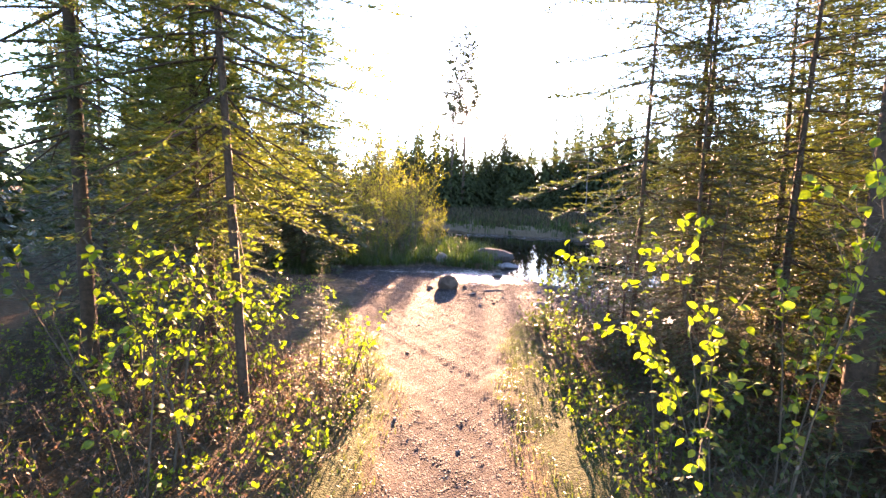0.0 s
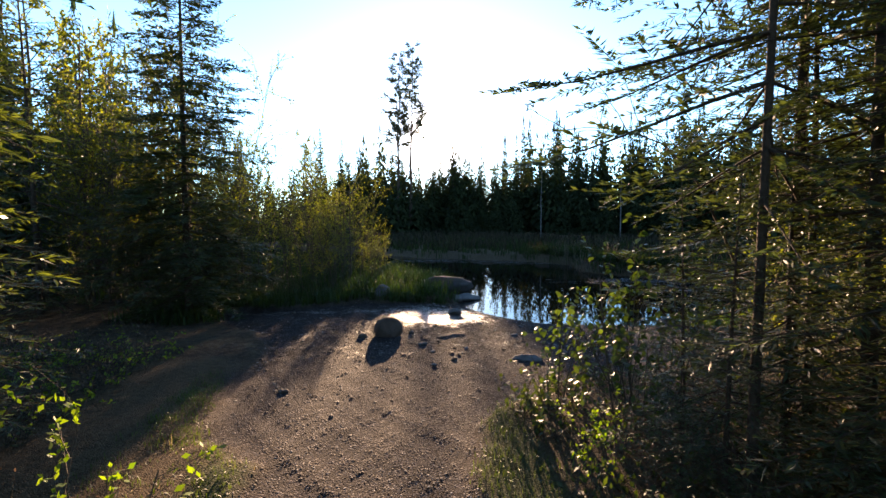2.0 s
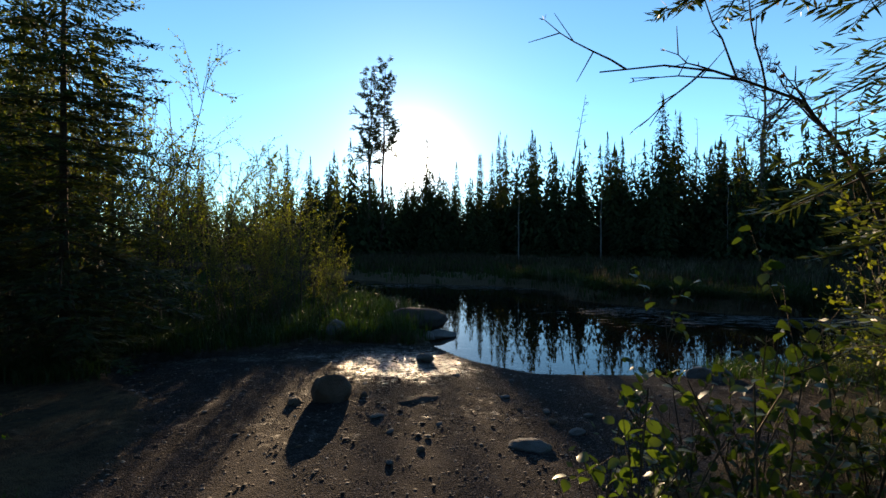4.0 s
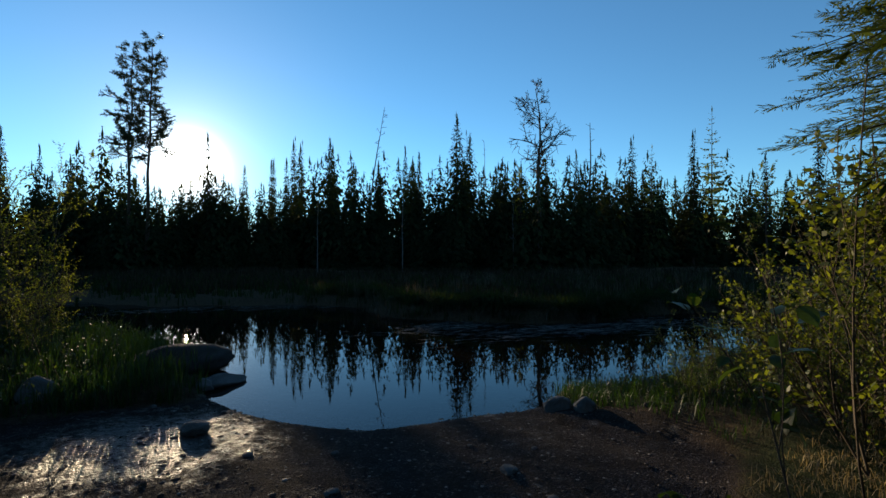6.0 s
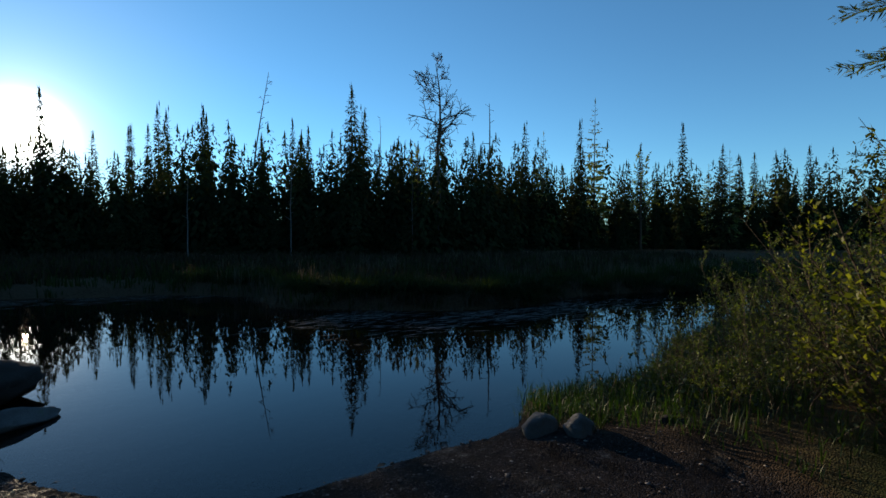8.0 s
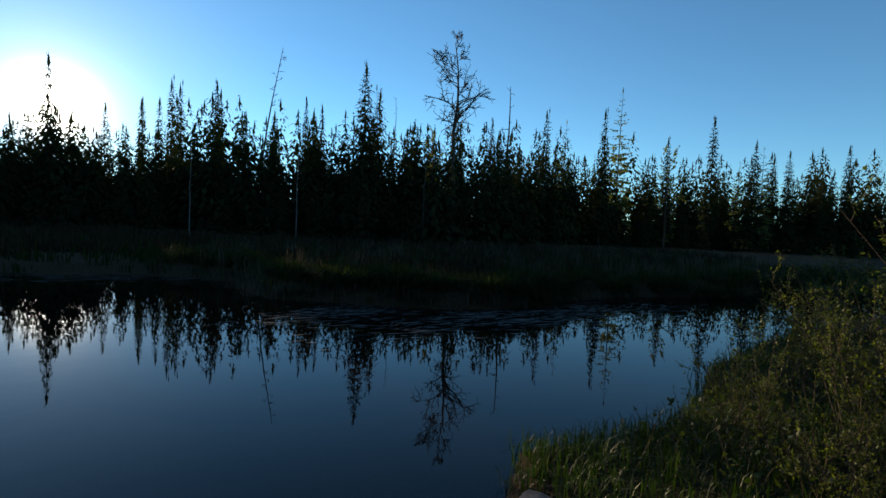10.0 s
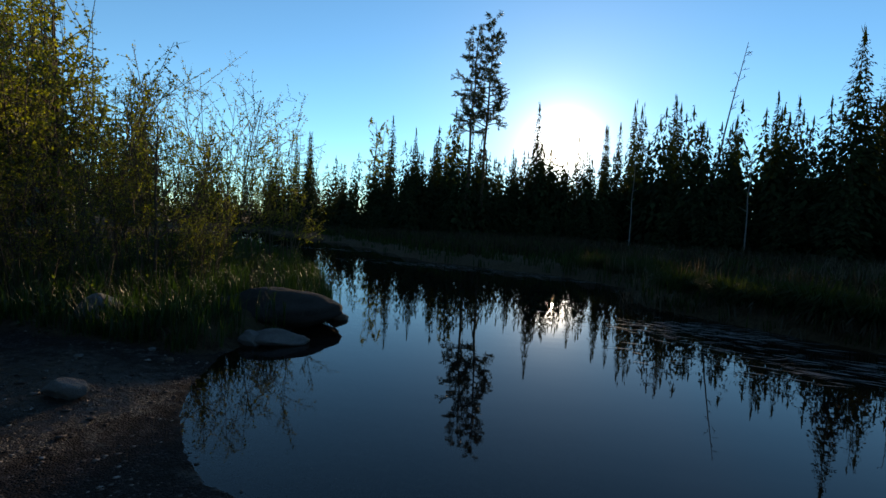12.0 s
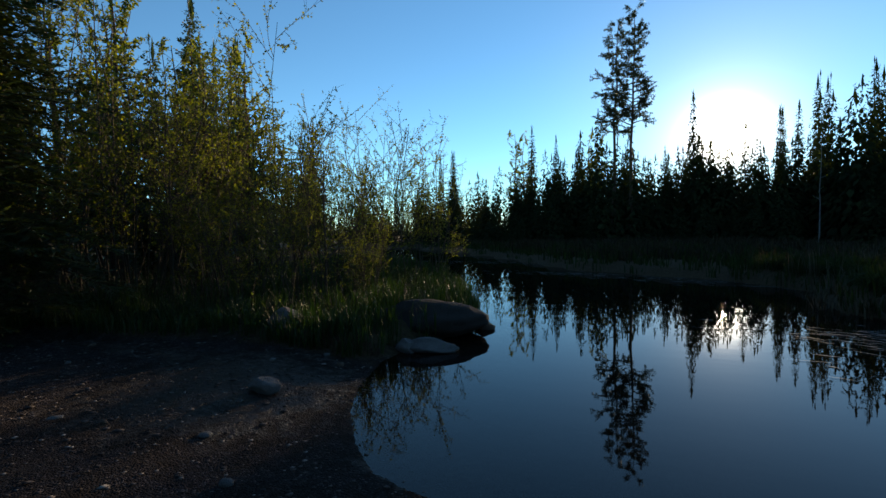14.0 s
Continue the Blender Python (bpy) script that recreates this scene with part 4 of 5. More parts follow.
# the wood behind the walker
for x, y, s in ((-2.2, -2.5, 0.9), (2.4, -2.2, 1.0), (-4, -5, 1.1), (4.2, -4.6, 1.1), (0.8, -9, 1.2), (6, 0.5, 1.0), (7, 3, 1.0), (8.6, 5.3, 1.05), (10.5, 2, 1.2), (12, 6.3, 1.0), (-6, 0, 1.1), (-9, 3, 1.1), (6.5, 4.6, 0.9), (15, 5, 1.2), (19, 4, 1.2)):
    copied(BANK[int(x * 7) % 3], x, y, x * 91, s)

# fresh-leaved saplings along the trail
placed(shrub("leafy_sapling", "hazel-like sapling with many bright backlit leaves", 501, 6, 1.45, 0.45, M_LEAF, (0.048, 0.033), 17, fan=0.36, twig_n=6, r0=0.0065, bare=0.18, whole_leaves=True), 1.79, 2.45, 0, 1.1)
FLOWERING = placed(shrub("flowering_sapling", "low sapling with bright leaves and a white flower cluster", 508, 3, 1.0, 0.3, M_LEAF, (0.048, 0.029), 14, fan=0.12, twig_n=4, r0=0.005, bare=0.4, whole_leaves=True), 1.47, 2.61, 180, 0.98)
placed(shrub("leafy_sapling", "thin sapling with bright yellow-green leaves", 502, 3, 1.5, 0.5, M_LEAF, (0.045, 0.031), 20, fan=0.3, twig_n=6, r0=0.010, whole_leaves=True), -1.35, 2.15)
LEAFY = shrub("leafy_bush", "low bush with fresh light green leaves", 503, 6, 1.0, 0.5, M_LEAF, (0.05, 0.034), 24, fan=0.6, twig_n=5, r0=0.008)
placed(LEAFY, -0.72, 3.9, 0, 0.7)
for x, y, s, a in ((-1.9, 3.0, 1.4, 90), (-1.25, 3.5, 1.1, 150), (1.5, 4.9, 0.5, 110), (-1.7, 4.4, 0.8, 15)):
    copied(LEAFY, x, y, a, s)
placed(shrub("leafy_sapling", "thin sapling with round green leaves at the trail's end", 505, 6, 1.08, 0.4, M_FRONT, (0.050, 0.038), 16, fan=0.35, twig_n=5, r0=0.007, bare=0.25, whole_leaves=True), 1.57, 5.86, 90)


def arching_sapling(seed):
    """A bare bush stem that rises, bows over and ends in crooked budding twigs."""
    rng = np.random.default_rng(seed)
    wood, buds = Geo(), Geo()
    q = np.linspace(0, 1, 14)
    stem = np.stack([-1.55 * q ** 2.2, 0.15 * q, 2.25 * np.sin(q * 1.75)], -1) + rng.normal(0, 0.012, (14, 3))
    tube(wood, stem, np.linspace(0.015, 0.003, 14), 6)
    tips = []
    for k in range(13):
        t = rng.uniform(0.5, 0.99)
        b = np.array([np.interp(t, q, stem[:, c]) for c in range(3)])
        way = unit(np.array([-0.8, rng.normal(0, 0.5), rng.normal(0.35, 0.6)]))
        ln = rng.uniform(0.18, 0.55)
        u = np.linspace(0, 1, 6)[:, None]
        pts = b + way * ln * u + rng.normal(0, 0.10, 3) * ln * u ** 2 + rng.normal(0, 0.008, (6, 3)) * u
        tube(wood, pts, np.linspace(0.005, 0.0018, 6), 5)
        for e in (2, 3, 4, 5):
            w2 = unit(way + rng.normal(0, 0.7, 3))
            if e < 5:
                tube(wood, pts[e] + np.linspace(0, 1, 3)[:, None] * w2 * rng.uniform(0.04, 0.14), [0.003, 0.0022, 0.0014], 4)
        tips.append((pts[-1], way))
    for p, w in tips:
        side = unit(np.cross(w, [0, 0, 1.0]))
        n = 4
        blades(buds, np.tile(p, (n, 1)), unit(np.tile(w, (n, 1)) + rng.normal(0, 0.6, (n, 3))), np.tile(side, (n, 1)), np.full(n, 0.028), np.full(n, 0.016))
    ob = tagged(new("bare_sapling"), "bare budding sapling arching over the trail's end", "sapling")
    part("stem", wood.mesh("stem", M_TWIG, True), ob)
    part("buds", buds.mesh("buds", M_BROWN), ob, "small brown hanging buds")
    return ob


placed(arching_sapling(611), 3.17, 5.97)
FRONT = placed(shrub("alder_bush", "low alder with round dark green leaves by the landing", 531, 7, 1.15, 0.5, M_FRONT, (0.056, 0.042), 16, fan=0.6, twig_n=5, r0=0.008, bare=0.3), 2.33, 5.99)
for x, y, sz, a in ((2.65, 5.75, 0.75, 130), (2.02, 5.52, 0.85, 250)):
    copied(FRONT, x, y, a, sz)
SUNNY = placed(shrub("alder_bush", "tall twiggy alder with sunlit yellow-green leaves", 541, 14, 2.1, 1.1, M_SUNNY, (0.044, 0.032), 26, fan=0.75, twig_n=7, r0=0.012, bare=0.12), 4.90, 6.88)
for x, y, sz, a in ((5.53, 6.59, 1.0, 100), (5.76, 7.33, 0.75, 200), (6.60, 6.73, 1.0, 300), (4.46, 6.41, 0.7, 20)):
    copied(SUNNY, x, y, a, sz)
# willows along the water on the far side of the landing
WILLOW = [shrub("willow_bush", "wispy willow bush with small fresh leaves over the water", 520 + k, 11, 1.75, 1.0, M_WILLOW, (0.040, 0.020), 34, fan=0.75, twig_n=7, r0=0.010) for k in range(2)]
placed(WILLOW[0], 6.8, 8.4, 0, 0.5)
placed(WILLOW[1], 7.7, 8.8, 30, 0.5)
for k, x, y, s, a in ((0, 6.0, 8.1, 0.45, 60), (1, 5.5, 8.4, 0.36, 220), (0, 6.3, 8.9, 0.38, 100), (1, 7.2, 8.1, 0.65, 330), (0, 6.7, 7.7, 0.7, 15), (1, 6.4, 7.2, 0.8, 140), (0, 8.4, 8.6, 0.55, 200), (1, 9.6, 9.1, 0.5, 10), (0, 7.2, 7.2, 1.05, 300), (1, 8.8, 7.2, 1.2, 80), (0, 11, 8.9, 0.7, 130), (1, 13, 8.6, 0.8, 170), (0, 16, 7.8, 1.0, 20), (1, 5.5, 6.8, 0.6, 40), (1, 20, 7, 1.2, 70)):
    copied(WILLOW[k], x, y, a, s)


# ---- rocks ----
def rock(name, label, x, y, size, seed, material, sink=0.25, turn=0.0, category="rock", cuts=7):
    """A worn boulder: noisy sphere with a few planed faces."""
    x, y = lay(x, y)
    bm = bmesh.new()
    bmesh.ops.create_icosphere(bm, subdivisions=4 if max(size) > 0.12 else 2, radius=0.5)
    r = random.Random(seed)
    planes = [(Vector((r.gauss(0, 1), r.gauss(0, 1), r.gauss(0.3, 0.8))).normalized(), r.uniform(0.30, 0.42)) for _ in range(cuts)]
    off = Vector((seed * 3.1, seed * 1.7, seed))
    for v in bm.verts:
        for nrm, d in planes:
            k = v.co.dot(nrm)
            if k > d:
                v.co -= nrm * (k - d) * 0.85
        v.co *= 1 + 0.16 * noise.noise(v.co * 2.2 + off) + 0.07 * noise.noise(v.co * 6 + off) + 0.03 * noise.noise(v.co * 17 + off)
        v.co = Vector((v.co.x * size[0], v.co.y * size[1], v.co.z * size[2]))
    me = bpy.data.meshes.new(name)
    bm.to_mesh(me)
    bm.free()
    me.polygons.foreach_set("use_smooth", np.ones(len(me.polygons), bool))
    me.materials.append(material)
    ob = tagged(new(name, me), label, category)
    ob.matrix_basis = pose(x, y, gz(x, y) + size[2] * (0.5 - sink) * 0.8, 0, 0, turn)
    return ob


rock("boulder", "rounded pinkish-brown boulder standing on the mud", 0.18, 8.79, (0.40, 0.38, 0.37), 3, M_ROCK, 0.22, 20)
rock("stone", "small dark stone beside the boulder", -0.15, 8.66, (0.17, 0.15, 0.13), 5, M_ROCK)
rock("stone", "small stone beside the boulder", 0.51, 8.83, (0.09, 0.08, 0.08), 6, M_ROCK)
rock("boulder", "square grey stone at the wet mud", 1.28, 10.32, (0.25, 0.22, 0.18), 8, M_GREY, 0.22, 30)
rock("flat_rock", "flat wedge-shaped rock bedded in the gravel", 1.84, 7.49, (0.36, 0.26, 0.13), 29, M_GREY, 0.40, -25, cuts=14)
rock("shore_boulder", "large low dark boulder at the water's edge", 1.12, 12.88, (1.75, 0.90, 0.46), 11, M_DARKROCK, 0.60, 22, cuts=3)
rock("shore_rock", "pale flat rock in the water below the boulder", 1.69, 12.12, (0.66, 0.34, 0.19), 12, M_GREY, 0.02, 24, cuts=6)
rock("shore_rock", "small pale rock at the water's edge", 1.48, 12.00, (0.26, 0.22, 0.19), 13, M_GREY, 0.2)
rock("shore_rock", "small dark tip of rock in the water", 1.78, 13.45, (0.30, 0.22, 0.20), 14, M_ROCK, 0.2)
rock("stone", "pointed grey stone among the grass", -0.05, 11.83, (0.42, 0.30, 0.34), 15, M_GREY, 0.25, 40)
rock("shore_rock", "grey rock by the water on the grassy bank", 4.55, 9.29, (0.36, 0.30, 0.23), 16, M_GREY, 0.34, 10, cuts=11)
rock("shore_rock", "pale rounded rock by the water on the grassy bank", 4.64, 9.03, (0.24, 0.21, 0.19), 17, M_GREY, 0.3, 70, cuts=11)
rock("stone", "mossy stone half hidden in grass", 5.05, 8.62, (0.13, 0.11, 0.09), 18, M_DARKROCK, 0.5)
rock("stone", "low slab of stone on the mud", 1.07, 8.68, (0.46, 0.26, 0.09), 19, M_DARKROCK, 0.66, 20, cuts=3)
for x, y, w, turn in ((2.33, 7.72, 0.17, 20), (0.77, 7.89, 0.10, 60), (0.66, 8.23, 0.14, 10), (3.15, 8.37, 0.20, 35), (2.25, 8.24, 0.12, 80), (1.96, 8.67, 0.13, 15), (1.2, 8.0, 0.09, 50), (2.6, 8.1, 0.11, 5), (0.5, 9.3, 0.10, 70)):
    rock("stone", "pale flat stone lying on the dark gravel", x, y, (w, w * 0.62, w * 0.34), int(x * 70 + y * 30), M_GREY, 0.32, turn)["group"] = "pale flat stones"
r = random.Random(77)
for x, y, s in ((-0.19, 5.93, .08), (-0.26, 4.79, .07), (-0.64, 6.46, .16), (0.05, 7.64, .07), (0.19, 4.37, .06), (2.2, 7.94, .12), (2.75, 7.3, .10), (2.0, 8.3, .09), (3.1, 7.9, .12), (1.0, 7.5, .11), (0.75, 7.3, .08),
                (-0.25, 3.2, .06), (0.2, 2.9, .05), (3.6, 8.6, .08), (3.2, 8.9, .07), (0.9, 9.4, .08), (-0.9, 9.9, .09), (-1.4, 10.3, .12), (0.2, 10.4, .07), (2.2, 9.3, .09), (1.6, 9.6, .12), (0.7, 10.9, .1), (1.25, 11.2, .12), (0.95, 11.35, .1)):
    s *= 0.62
    rock("stone", "small loose stone on the gravel", x, y, (s * r.uniform(1, 1.6), s * r.uniform(.8, 1.2), s * r.uniform(.6, .9)), int(x * 90 + y * 50), r.choice((M_ROCK, M_GREY)), 0.25, r.uniform(0, 360))["group"] = "loose stones"


# ---- loose ground cover ----
def land_points(n, x0, x1, y0, y1, seed, keep):
    rng = np.random.default_rng(seed)
    x, y = rng.uniform(x0, x1, n), rng.uniform(y0, y1, n)
    ok = keep(x, y, rng)
    x, y = x[ok], y[ok]
    return x, y, ground_z(x, y), rng


def grass(name, label, n, box, seed, keep, hgt, width, material, per=9, bend=0.5, clump=0.05):
    """Tufts of bent two-segment blades."""
    x, y, z, rng = land_points(n, *box, seed, keep)
    k = len(x)
    rep = np.repeat(np.arange(k), per)
    tall = rng.uniform(0.5, 1.2, k)[rep] * rng.uniform(0.6, 1.1, len(rep)) * hgt
    a = rng.random(len(rep)) * 6.283
    base = np.stack([x[rep] + rng.normal(0, clump, len(rep)), y[rep] + rng.normal(0, clump, len(rep)), z[rep] - 0.01], -1)
    out = np.stack([np.cos(a), np.sin(a), np.zeros(len(a))], -1) * (rng.random(len(a)) * bend)[:, None]
    side = np.stack([-np.sin(a), np.cos(a), np.zeros(len(a))], -1) * width / 2
    up = np.array([0, 0, 1.0])
    mid = base + (out * 0.35 + up * 0.6) * tall[:, None]
    tip = base + (out + up * (1 - 0.35 * np.linalg.norm(out, axis=1, keepdims=True))) * tall[:, None]
    g = Geo()
    v = np.stack([base - side, base + side, mid + side * 0.8, mid - side * 0.8, tip], 1)
    o = np.arange(len(rep))[:, None] * 5
    g.add(v, o + np.array([[0, 1, 2, 3]]))
    g.f.append(o + np.array([[3, 2, 4]]))
    return tagged(new(name, g.mesh(name, material)), label, "grass", kind="stuff")


dry = lambda x, y: shore_gap(x, y) > 0.02
grass("marsh_grass", "green sedge on the marshy far bank", 11000, (5.5, 30, 9, 25), 1, lambda x, y, r: far_side(x, y) & dry(x, y) & (r.random(len(x)) < np.exp(-shore_gap(x, y) / 5) * np.clip(0.55 + sway(x, y, 1.7, 5), 0.1, 1.4)), 0.36, 0.018, M_SEDGE, 8, 0.6, 0.09)
grass("marsh_grass", "green sedge on the marshy far bank", 6000, (-16, 30, 16, 42), 2, lambda x, y, r: far_side(x, y) & dry(x, y) & (shore_gap(x, y) < 10), 0.40, 0.035, M_SEDGE, 7, 0.6, 0.12)
grass("marsh_heath", "low brown shrubs of the marsh", 9000, (-18, 34, 15, 44), 12, lambda x, y, r: far_side(x, y) & (shore_gap(x, y) > 1.2) & (shore_gap(x, y) < 14) & (sway(x, y, 0.5, 1) > -0.4), 0.55, 0.05, M_HEATH, 6, 1.0, 0.2)
grass("old_marsh_grass", "pale straw of last year's sedge on the far bank", 3200, (5.5, 28, 10, 24), 3, lambda x, y, r: far_side(x, y) & (shore_gap(x, y) > 0.15) & (sway(x, y, 0.9, 4) > 0.25), 0.6, 0.014, M_OLDSEDGE, 9, 0.5, 0.08)
grass("old_marsh_grass", "hanging straw at the foot of the far bank", 2600, (5.5, 20, 10, 22), 4, lambda x, y, r: far_side(x, y) & (np.abs(shore_gap(x, y)) < 0.25), 0.30, 0.02, M_OLDSEDGE, 8, 1.0, 0.07)
grass("bank_grass", "green grass on the near bank by the boulder", 4800, (-7, 1.9, 11.9, 23), 5, lambda x, y, r: ~far_side(x, y) & dry(x, y) & (y > 11.98 + 0.25 * sway(x, y, 2)) & (r.random(len(x)) < np.exp(-shore_gap(x, y) / 4)), 0.42, 0.011, M_GRASS, 10, 0.6, 0.05)
grass("bank_grass", "sparse grass along the mud", 1500, (-4, 1.3, 10.2, 12.8), 6, lambda x, y, r: (on_trail(x, y) < 0.2) & dry(x, y), 0.28, 0.009, M_GRASS, 9, 0.7, 0.05)
grass("bank_grass", "lush grass at the water by the willows", 4200, (4.72, 12, 7.7, 10.4), 7, lambda x, y, r: ~far_side(x, y) & dry(x, y) & (r.random(len(x)) < np.clip(1.3 - shore_gap(x, y) * 0.7, 0.12, 1)) & (on_trail(x, y) < 0.3), 0.19, 0.007, M_GRASS, 8, 1.0, 0.06)
grass("dry_grass", "dry sunlit grass beside the landing", 1000, (3.9, 8.5, 5.8, 7.5), 8, lambda x, y, r: (on_trail(x, y) < 0.35) & (x - 4.1 > (7.5 - y) * 0.3), 0.11, 0.005, M_STRAW, 8, 1.6, 0.06)
grass("verge_grass", "short sunlit grass at the trail's edge", 8000, (-1.6, 1.5, -0.5, 7.5), 9, lambda x, y, r: (on_trail(x, y) < 0.35) & (r.random(len(x)) < on_trail(x * 0.8, y) * 1.0 + 0.25), 0.060, 0.0045, M_VERGE, 7, 1.2, 0.04)
grass("verge_grass", "tufts of dry grass at the trail's edge", 180, (-1.4, 1.4, -0.5, 8), 10, lambda x, y, r: (on_trail(x, y) < 0.3) & (sway(x, y, 3) > 0), 0.09, 0.004, M_STRAW, 8, 1.3, 0.05)


# sedge tussocks that overhang the edge of the far bank
def tussock(seed, label):
    rng = np.random.default_rng(seed)
    green, straw = Geo(), Geo()
    for geo, n, low, ln in ((green, 330, 0.1, 0.42), (straw, 110, -0.75, 0.36)):
        a = rng.random(n) * 6.283
        out = np.stack([np.cos(a), np.sin(a), np.zeros(n)], -1)
        base = out * (rng.random(n) ** 0.5 * 0.20)[:, None] + np.array([0, 0, 0.06])
        rise = rng.uniform(low, 1.1 if low > 0 else 0.2, (n, 1))
        way = unit(out * rng.uniform(0.4, 1.0, (n, 1)) + np.array([0, 0, 1.0]) * rise)
        side = unit(np.cross(way, [0, 0, 1.0]))
        l1 = rng.uniform(0.5, 1.0, n) * ln
        blades(geo, base, way, side, l1, np.full(n, 0.016))
        tip = base + way * l1[:, None] * 0.7
        blades(geo, tip, unit(way + np.array([0, 0, -1.0])), side, l1 * 0.6, np.full(n, 0.012))
    ob = tagged(new("sedge_tussock"), label, "tussock", group="tussocks on the far bank")
    part("crown", green.mesh("crown", M_SEDGE), ob)
    part("skirt", straw.mesh("skirt", M_OLDSEDGE), ob, "hanging skirt of brown dead sedge")
    return ob


TUFT = [tussock(700 + k, "rounded green sedge tussock overhanging the dark water") for k in range(2)]
tr = random.Random(71)
n = 0
for _ in range(4000):
    x = tr.uniform(5.5, 24)
    y = tr.uniform(9, 22)
    s = float(shore_gap(np.array([x]), np.array([y]))[0])
    if bool(far_side(np.array([x]), np.array([y]))[0]) and 0.05 < s < 0.30 + 0.9 * (tr.random() < 0.3):
        k = n % 2
        size, turn = tr.uniform(0.7, 1.35), tr.uniform(0, 360)
        if n < 2:
            placed(TUFT[k], x, y, turn, size)
        else:
            copied(TUFT[k], x, y, turn, size)
        n += 1
        if n >= 90:
            break


def undergrowth(name, label, n, box, seed, keep, tall, leaf_mat, leaf, stick=True):
    """Low twiggy plants: crossing stems with leaves."""
    x, y, z, rng = land_points(n, *box, seed, keep)
    wood, green = Geo(), Geo()
    for i in range(len(x)):
        p = np.array([x[i], y[i], z[i] - 0.01])
        for _ in range(3):
            w = unit(rng.normal(0, 0.55, 3) + [0, 0, 0.75])
            ln = tall * rng.uniform(0.4, 1.2)
            q = np.linspace(0, 1, 3)
            pts = p + np.outer(q, w) * ln + np.outer(q ** 2, rng.normal(0, 0.2, 3)) * ln
            tube(wood, pts, np.linspace(0.004, 0.0012, 3), 3)
            k = 7
            t = rng.uniform(0.2, 1, k)
            b = np.stack([np.interp(t, q, pts[:, c]) for c in range(3)], -1)
            way = unit(rng.normal(0, 0.7, (k, 3)) + [0, 0, 0.05])
            side = unit(np.cross(way, rng.normal(0, 0.5, (k, 3)) + [0, 0, 1]))
            ll = rng.uniform(0.6, 1.3, k) * leaf
            blades(green, b, way, side, ll, ll * 0.6)
    ob = tagged(new(name), label, "undergrowth", kind="stuff")
    part("wood", wood.mesh("wood", M_TWIG), ob)
    part("foliage", green.mesh("foliage", leaf_mat), ob)
    return ob


off = lambda x, y: on_trail(x, y) < 0.1
left_wood = lambda x, y, r: off(x, y) & (x < -0.55) & ((y < 4.6) | (x < -2.2))
right_wood = lambda x, y, r: off(x, y) & (x > 1.2) & dry(x, y)
undergrowth("green_undergrowth", "low green plants under the trees", 900, (-4.5, -0.5, -0.3, 8.5), 21, left_wood, 0.30, M_LEAF, 0.04)
undergrowth("brown_undergrowth", "tangle of dry brown twigs and leaves", 1700, (-4.5, -0.5, -0.3, 8.5), 22, left_wood, 0.40, M_BROWN, 0.024)
undergrowth("green_undergrowth", "low green plants under the firs", 1000, (0.9, 5.2, -0.3, 7.0), 23, lambda x, y, r: right_wood(x, y, r) & ((x < 3.3) | (y < 6)), 0.34, M_SHADED_LEAF, 0.045)
undergrowth("green_undergrowth", "low bright herbs at the trail's edge", 80, (1.0, 1.7, 1.2, 4.2), 27, lambda x, y, r: off(x, y), 0.22, M_LEAF, 0.04)
undergrowth("brown_undergrowth", "tangle of dry brown twigs and leaves", 300, (1.3, 5.2, -0.3, 6.8), 24, lambda x, y, r: right_wood(x, y, r) & ((x < 3.3) | (y < 6)), 0.36, M_BROWN, 0.024)
undergrowth("green_undergrowth", "low plants at the foot of the alders", 700, (-6, 0.8, 12.0, 17.6), 25, lambda x, y, r: ~far_side(x, y) & dry(x, y), 0.5, M_SHADED_LEAF, 0.035)

undergrowth("green_undergrowth", "dark low plants among the willows", 420, (5.2, 9.5, 6.6, 9.6), 26, lambda x, y, r: dry(x, y) & (on_trail(x, y) < 0.1) & (r.random(len(x)) < 0.85), 0.38, M_SHADED_LEAF, 0.04)
# gravel on the trail
ICO = np.array([(0, 0, 1), (0.9, 0, 0.3), (0.28, 0.85, 0.35), (-0.72, 0.52, 0.3), (-0.72, -0.52, 0.3), (0.28, -0.85, 0.35), (0, 0, -0.5)], float)
ICO_F = np.array([(0, 1, 2), (0, 2, 3), (0, 3, 4), (0, 4, 5), (0, 5, 1), (6, 2, 1), (6, 3, 2), (6, 4, 3), (6, 5, 4), (6, 1, 5)])
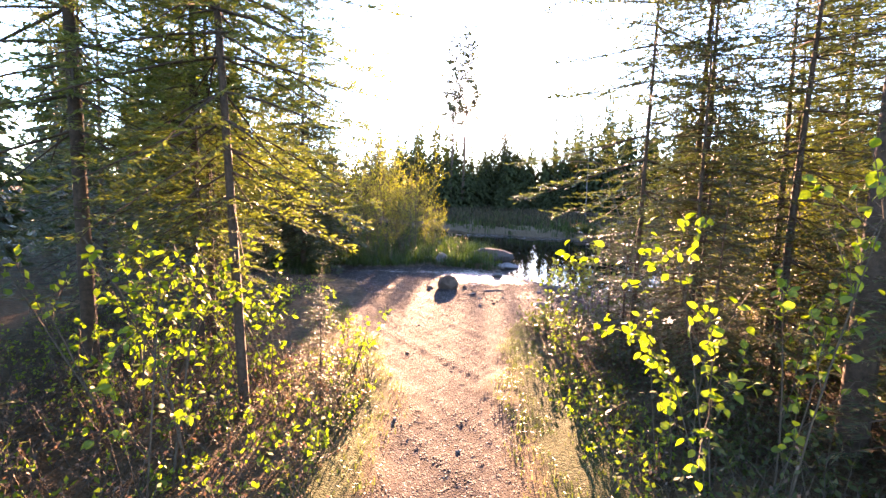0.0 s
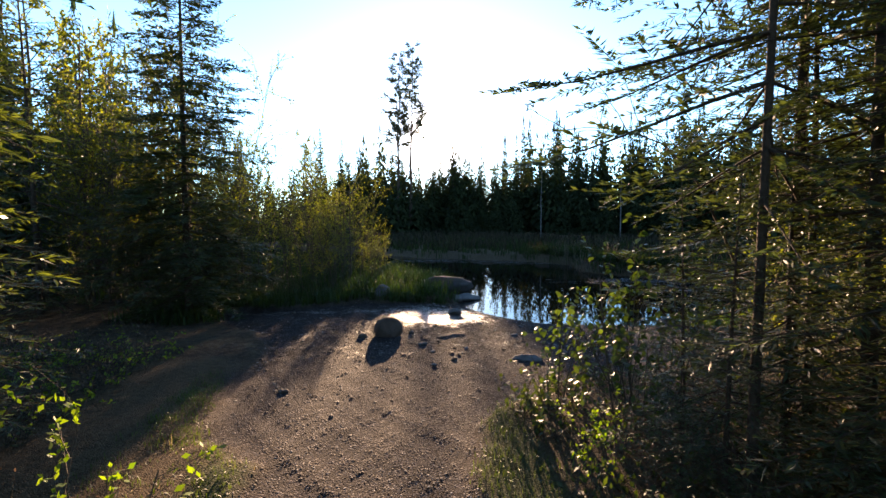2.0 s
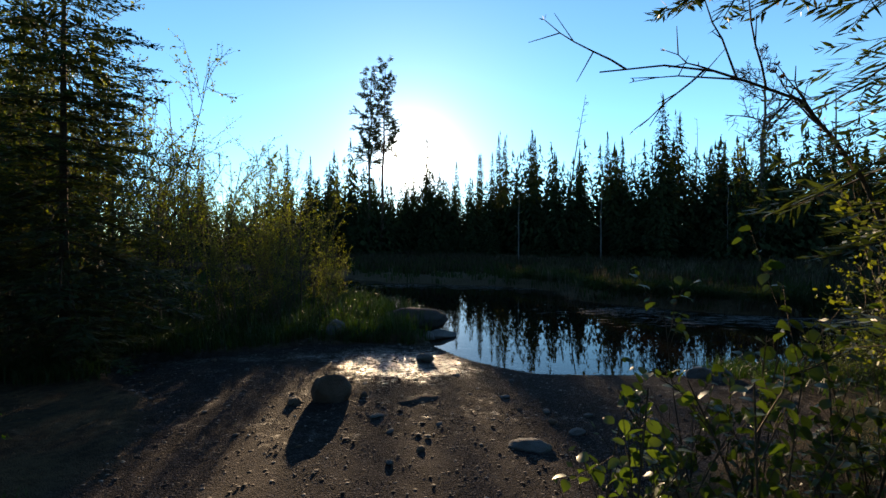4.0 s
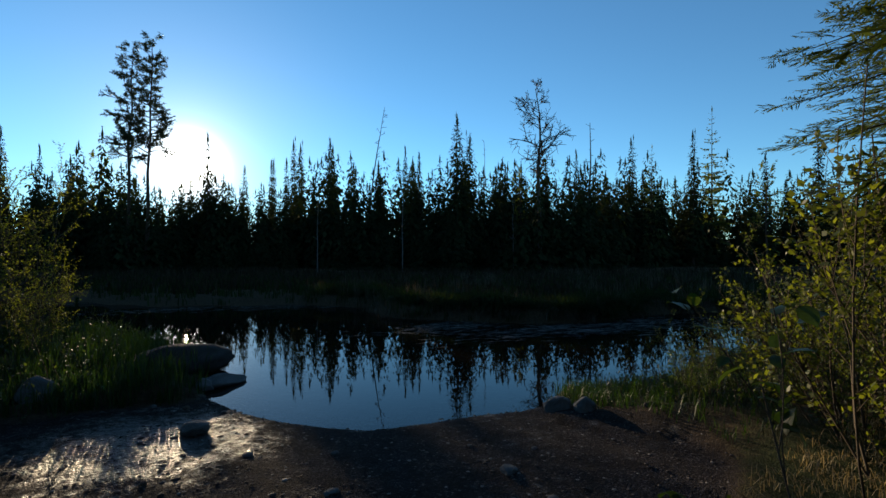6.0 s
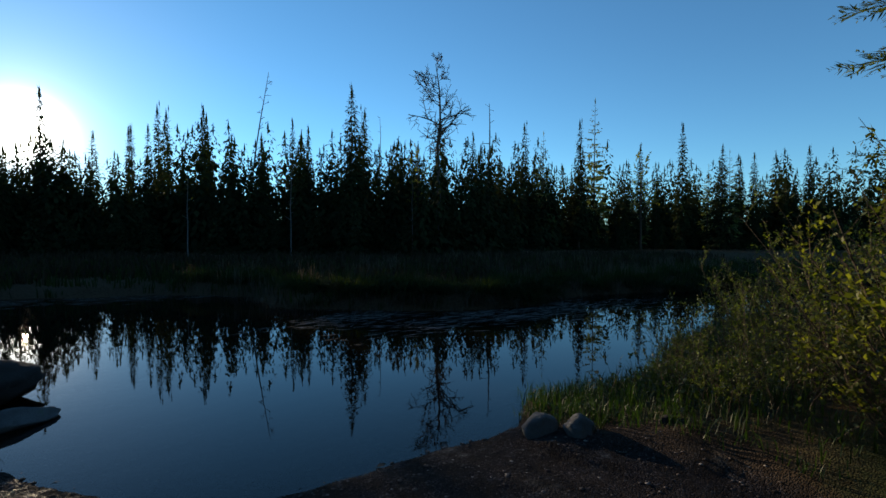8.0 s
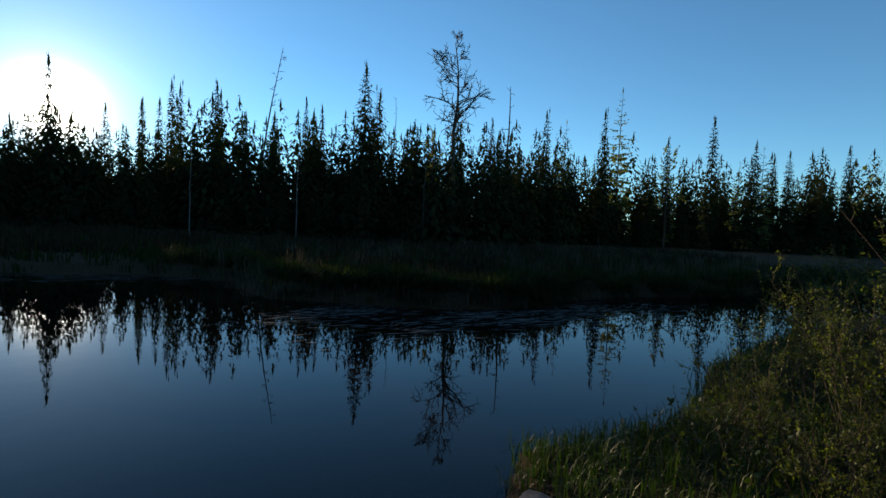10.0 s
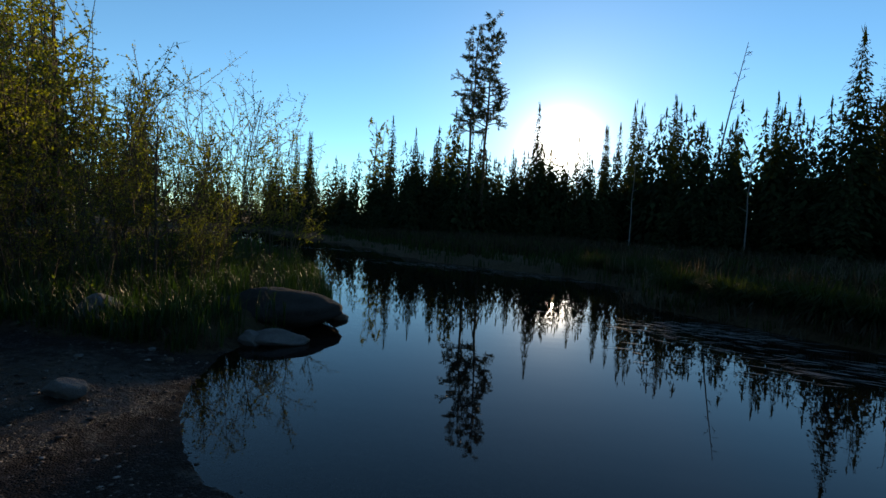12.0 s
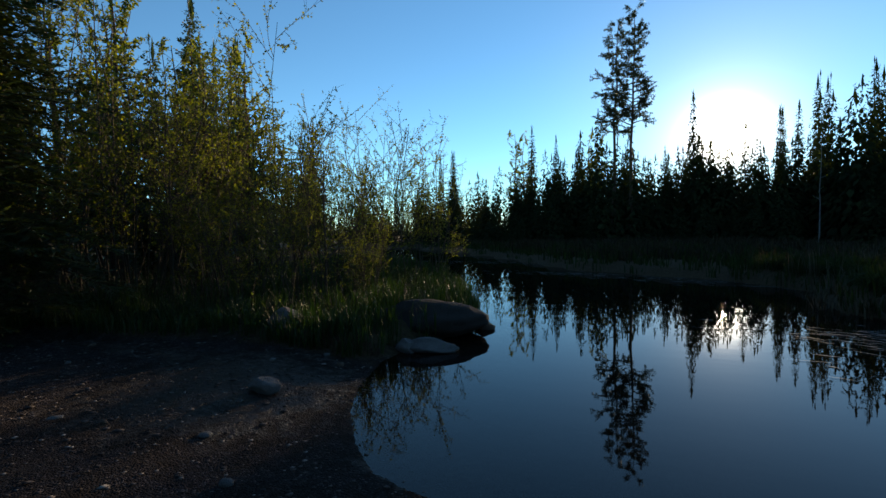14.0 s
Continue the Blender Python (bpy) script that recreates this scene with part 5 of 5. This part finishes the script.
for name, label, n, box, lo, hi, seed in (("gravel", "fine reddish gravel strewn on the trail", 36000, (-1.2, 1.4, 1.0, 6.5), 0.004, 0.010, 61),
                                          ("gravel", "gravel and pebbles on the landing", 11000, (-3.0, 4.8, 6.5, 11.9), 0.005, 0.020, 62),
                                          ("pebbles", "scattered larger pebbles on the trail", 150, (-2.0, 4.6, 1.5, 11.0), 0.010, 0.024, 63),
                                          ("pebbles", "pale flat pebbles scattered on the mud", 420, (-3.2, 2.0, 8.0, 12.0), 0.012, 0.040, 64)):
    x, y, z, rng = land_points(n, *box, seed, lambda x, y, r: (on_trail(x, y) > 0.3) & (shore_gap(x, y) > -0.5))
    k = len(x)
    s = lo + (hi - lo) * rng.random(k) ** 2.5
    a = rng.random(k) * 6.283
    v = ICO[None] * (s[:, None, None] * rng.uniform(0.7, 1.3, (k, 7, 3))) * np.array([1, 1, 0.34])
    c, d = np.cos(a)[:, None], np.sin(a)[:, None]
    v = np.stack([v[..., 0] * c - v[..., 1] * d, v[..., 0] * d + v[..., 1] * c, v[..., 2]], -1) + np.stack([x, y, z + s * 0.06], -1)[:, None]
    g = Geo()
    g.add(v, (np.arange(k)[:, None, None] * 7 + ICO_F[None]).reshape(-1, 3))
    tagged(new(name, g.mesh(name, M_PEBBLE)), label, "gravel", kind="stuff")

# pale scum drifting on the dark water below the far bank
rng = np.random.default_rng(9)
g = Geo()
for cx, cy, w, h, n in ((4.9, 21.3, 1.3, 0.35, 150), (6.6, 20.4, 0.9, 0.3, 90), (6.8, 14.9, 0.9, 0.35, 200), (8.2, 13.5, 1.2, 0.3, 240), (9.9, 12.9, 1.2, 0.3, 240), (11.6, 12.2, 1.2, 0.4, 120), (1.4, 22.0, 1.2, 0.3, 110), (-3.2, 26.0, 1.5, 0.4, 120)):
    b = np.stack([cx + rng.normal(0, w, n), cy + rng.normal(0, h, n) - (rng.normal(0, w, n)) * 0.1, np.full(n, WATER + 0.004)], -1)
    b = b[shore_gap(b[:, 0], b[:, 1]) < -0.1]
    way = unit(np.stack([np.ones(len(b)), rng.normal(-0.3, 0.25, len(b)), np.zeros(len(b))], -1))
    b[:, 2] += np.arange(len(b)) * 0.00004
    blades(g, b, way, np.cross(way, [0, 0, 1.0]), rng.uniform(0.1, 0.5, len(b)), rng.uniform(0.01, 0.035, len(b)))
tagged(new("scum", g.mesh("scum", M_SCUM)), "streaks of pale scum on the dark water", "scum", kind="stuff")


# small finds: dry twigs, a drifting leaf and stick
def dry_twig(label, x, y, z, length, turn, seed, flat=False):
    rng = np.random.default_rng(seed)
    g = Geo()
    q = np.linspace(0, 1, 6)
    main = np.stack([q * length, rng.normal(0, 0.03, 6) * length, 0.02 + q * length * (0.0 if flat else 0.12)], -1)
    tube(g, main, np.linspace(0.008, 0.003, 6), 6)
    for k in range(0 if flat else 6):
        t = rng.uniform(0.3, 0.95)
        b = np.array([np.interp(t, q, main[:, c]) for c in range(3)])
        w = unit(np.array([0.6, rng.normal(0, 0.8), rng.uniform(-0.1, 0.6)]))
        tube(g, b + np.outer(q, w) * length * 0.3, np.linspace(0.004, 0.0015, 6), 4)
    ob = tagged(new("dry_twig", g.mesh("dry_twig", M_STRAW, True)), label, "twig")
    ob.matrix_basis = pose(x, y, z, 0, 0, turn)


# the flower cluster at the tip of the sapling
g = Geo()
rg = np.random.default_rng(88)
for k in range(26):
    c = np.array([rg.normal(0, 0.016), rg.normal(0, 0.016), rg.normal(0, 0.008)])
    for a in range(5):
        w = unit(np.array([math.cos(a * 1.257), math.sin(a * 1.257), 0.35]) + rg.normal(0, 0.2, 3))
        blades(g, [c], [w], [unit(np.cross(w, [0, 0, 1.0]))], [0.009], [0.006])
flower = part("flower_cluster", g.mesh("flower_cluster", M_PETAL), FLOWERING, "small white flower cluster")
flower.matrix_basis = pose(0.06, -0.02, 1.06)
dry_twig("bleached branching twig on the forest floor", 2.36, 2.77, gz(2.36, 2.77), 0.40, 15, 3)
dry_twig("dry twig lying on the verge", 4.1, 7.1, gz(4.1, 7.1), 0.5, 150, 4)
dry_twig("dry twig lying at the edge of the landing", 3.4, 6.9, gz(3.4, 6.9), 0.35, 40, 5)
dry_twig("short stick floating on the pond", 5.37, 10.12, WATER - 0.015, 0.16, 10, 6, True)
g = Geo()
leaves(g, np.zeros((1, 3)), np.array([[0, 1.0, 0]]), np.array([[1.0, 0, 0]]), [0.07], [0.05])
ob = tagged(new("floating_leaf", g.mesh("floating_leaf", M_BROWN)), "pale dead leaf floating on the water", "leaf")
ob.matrix_basis = pose(3.49, 9.99, WATER + 0.012, 0, 0, 60)
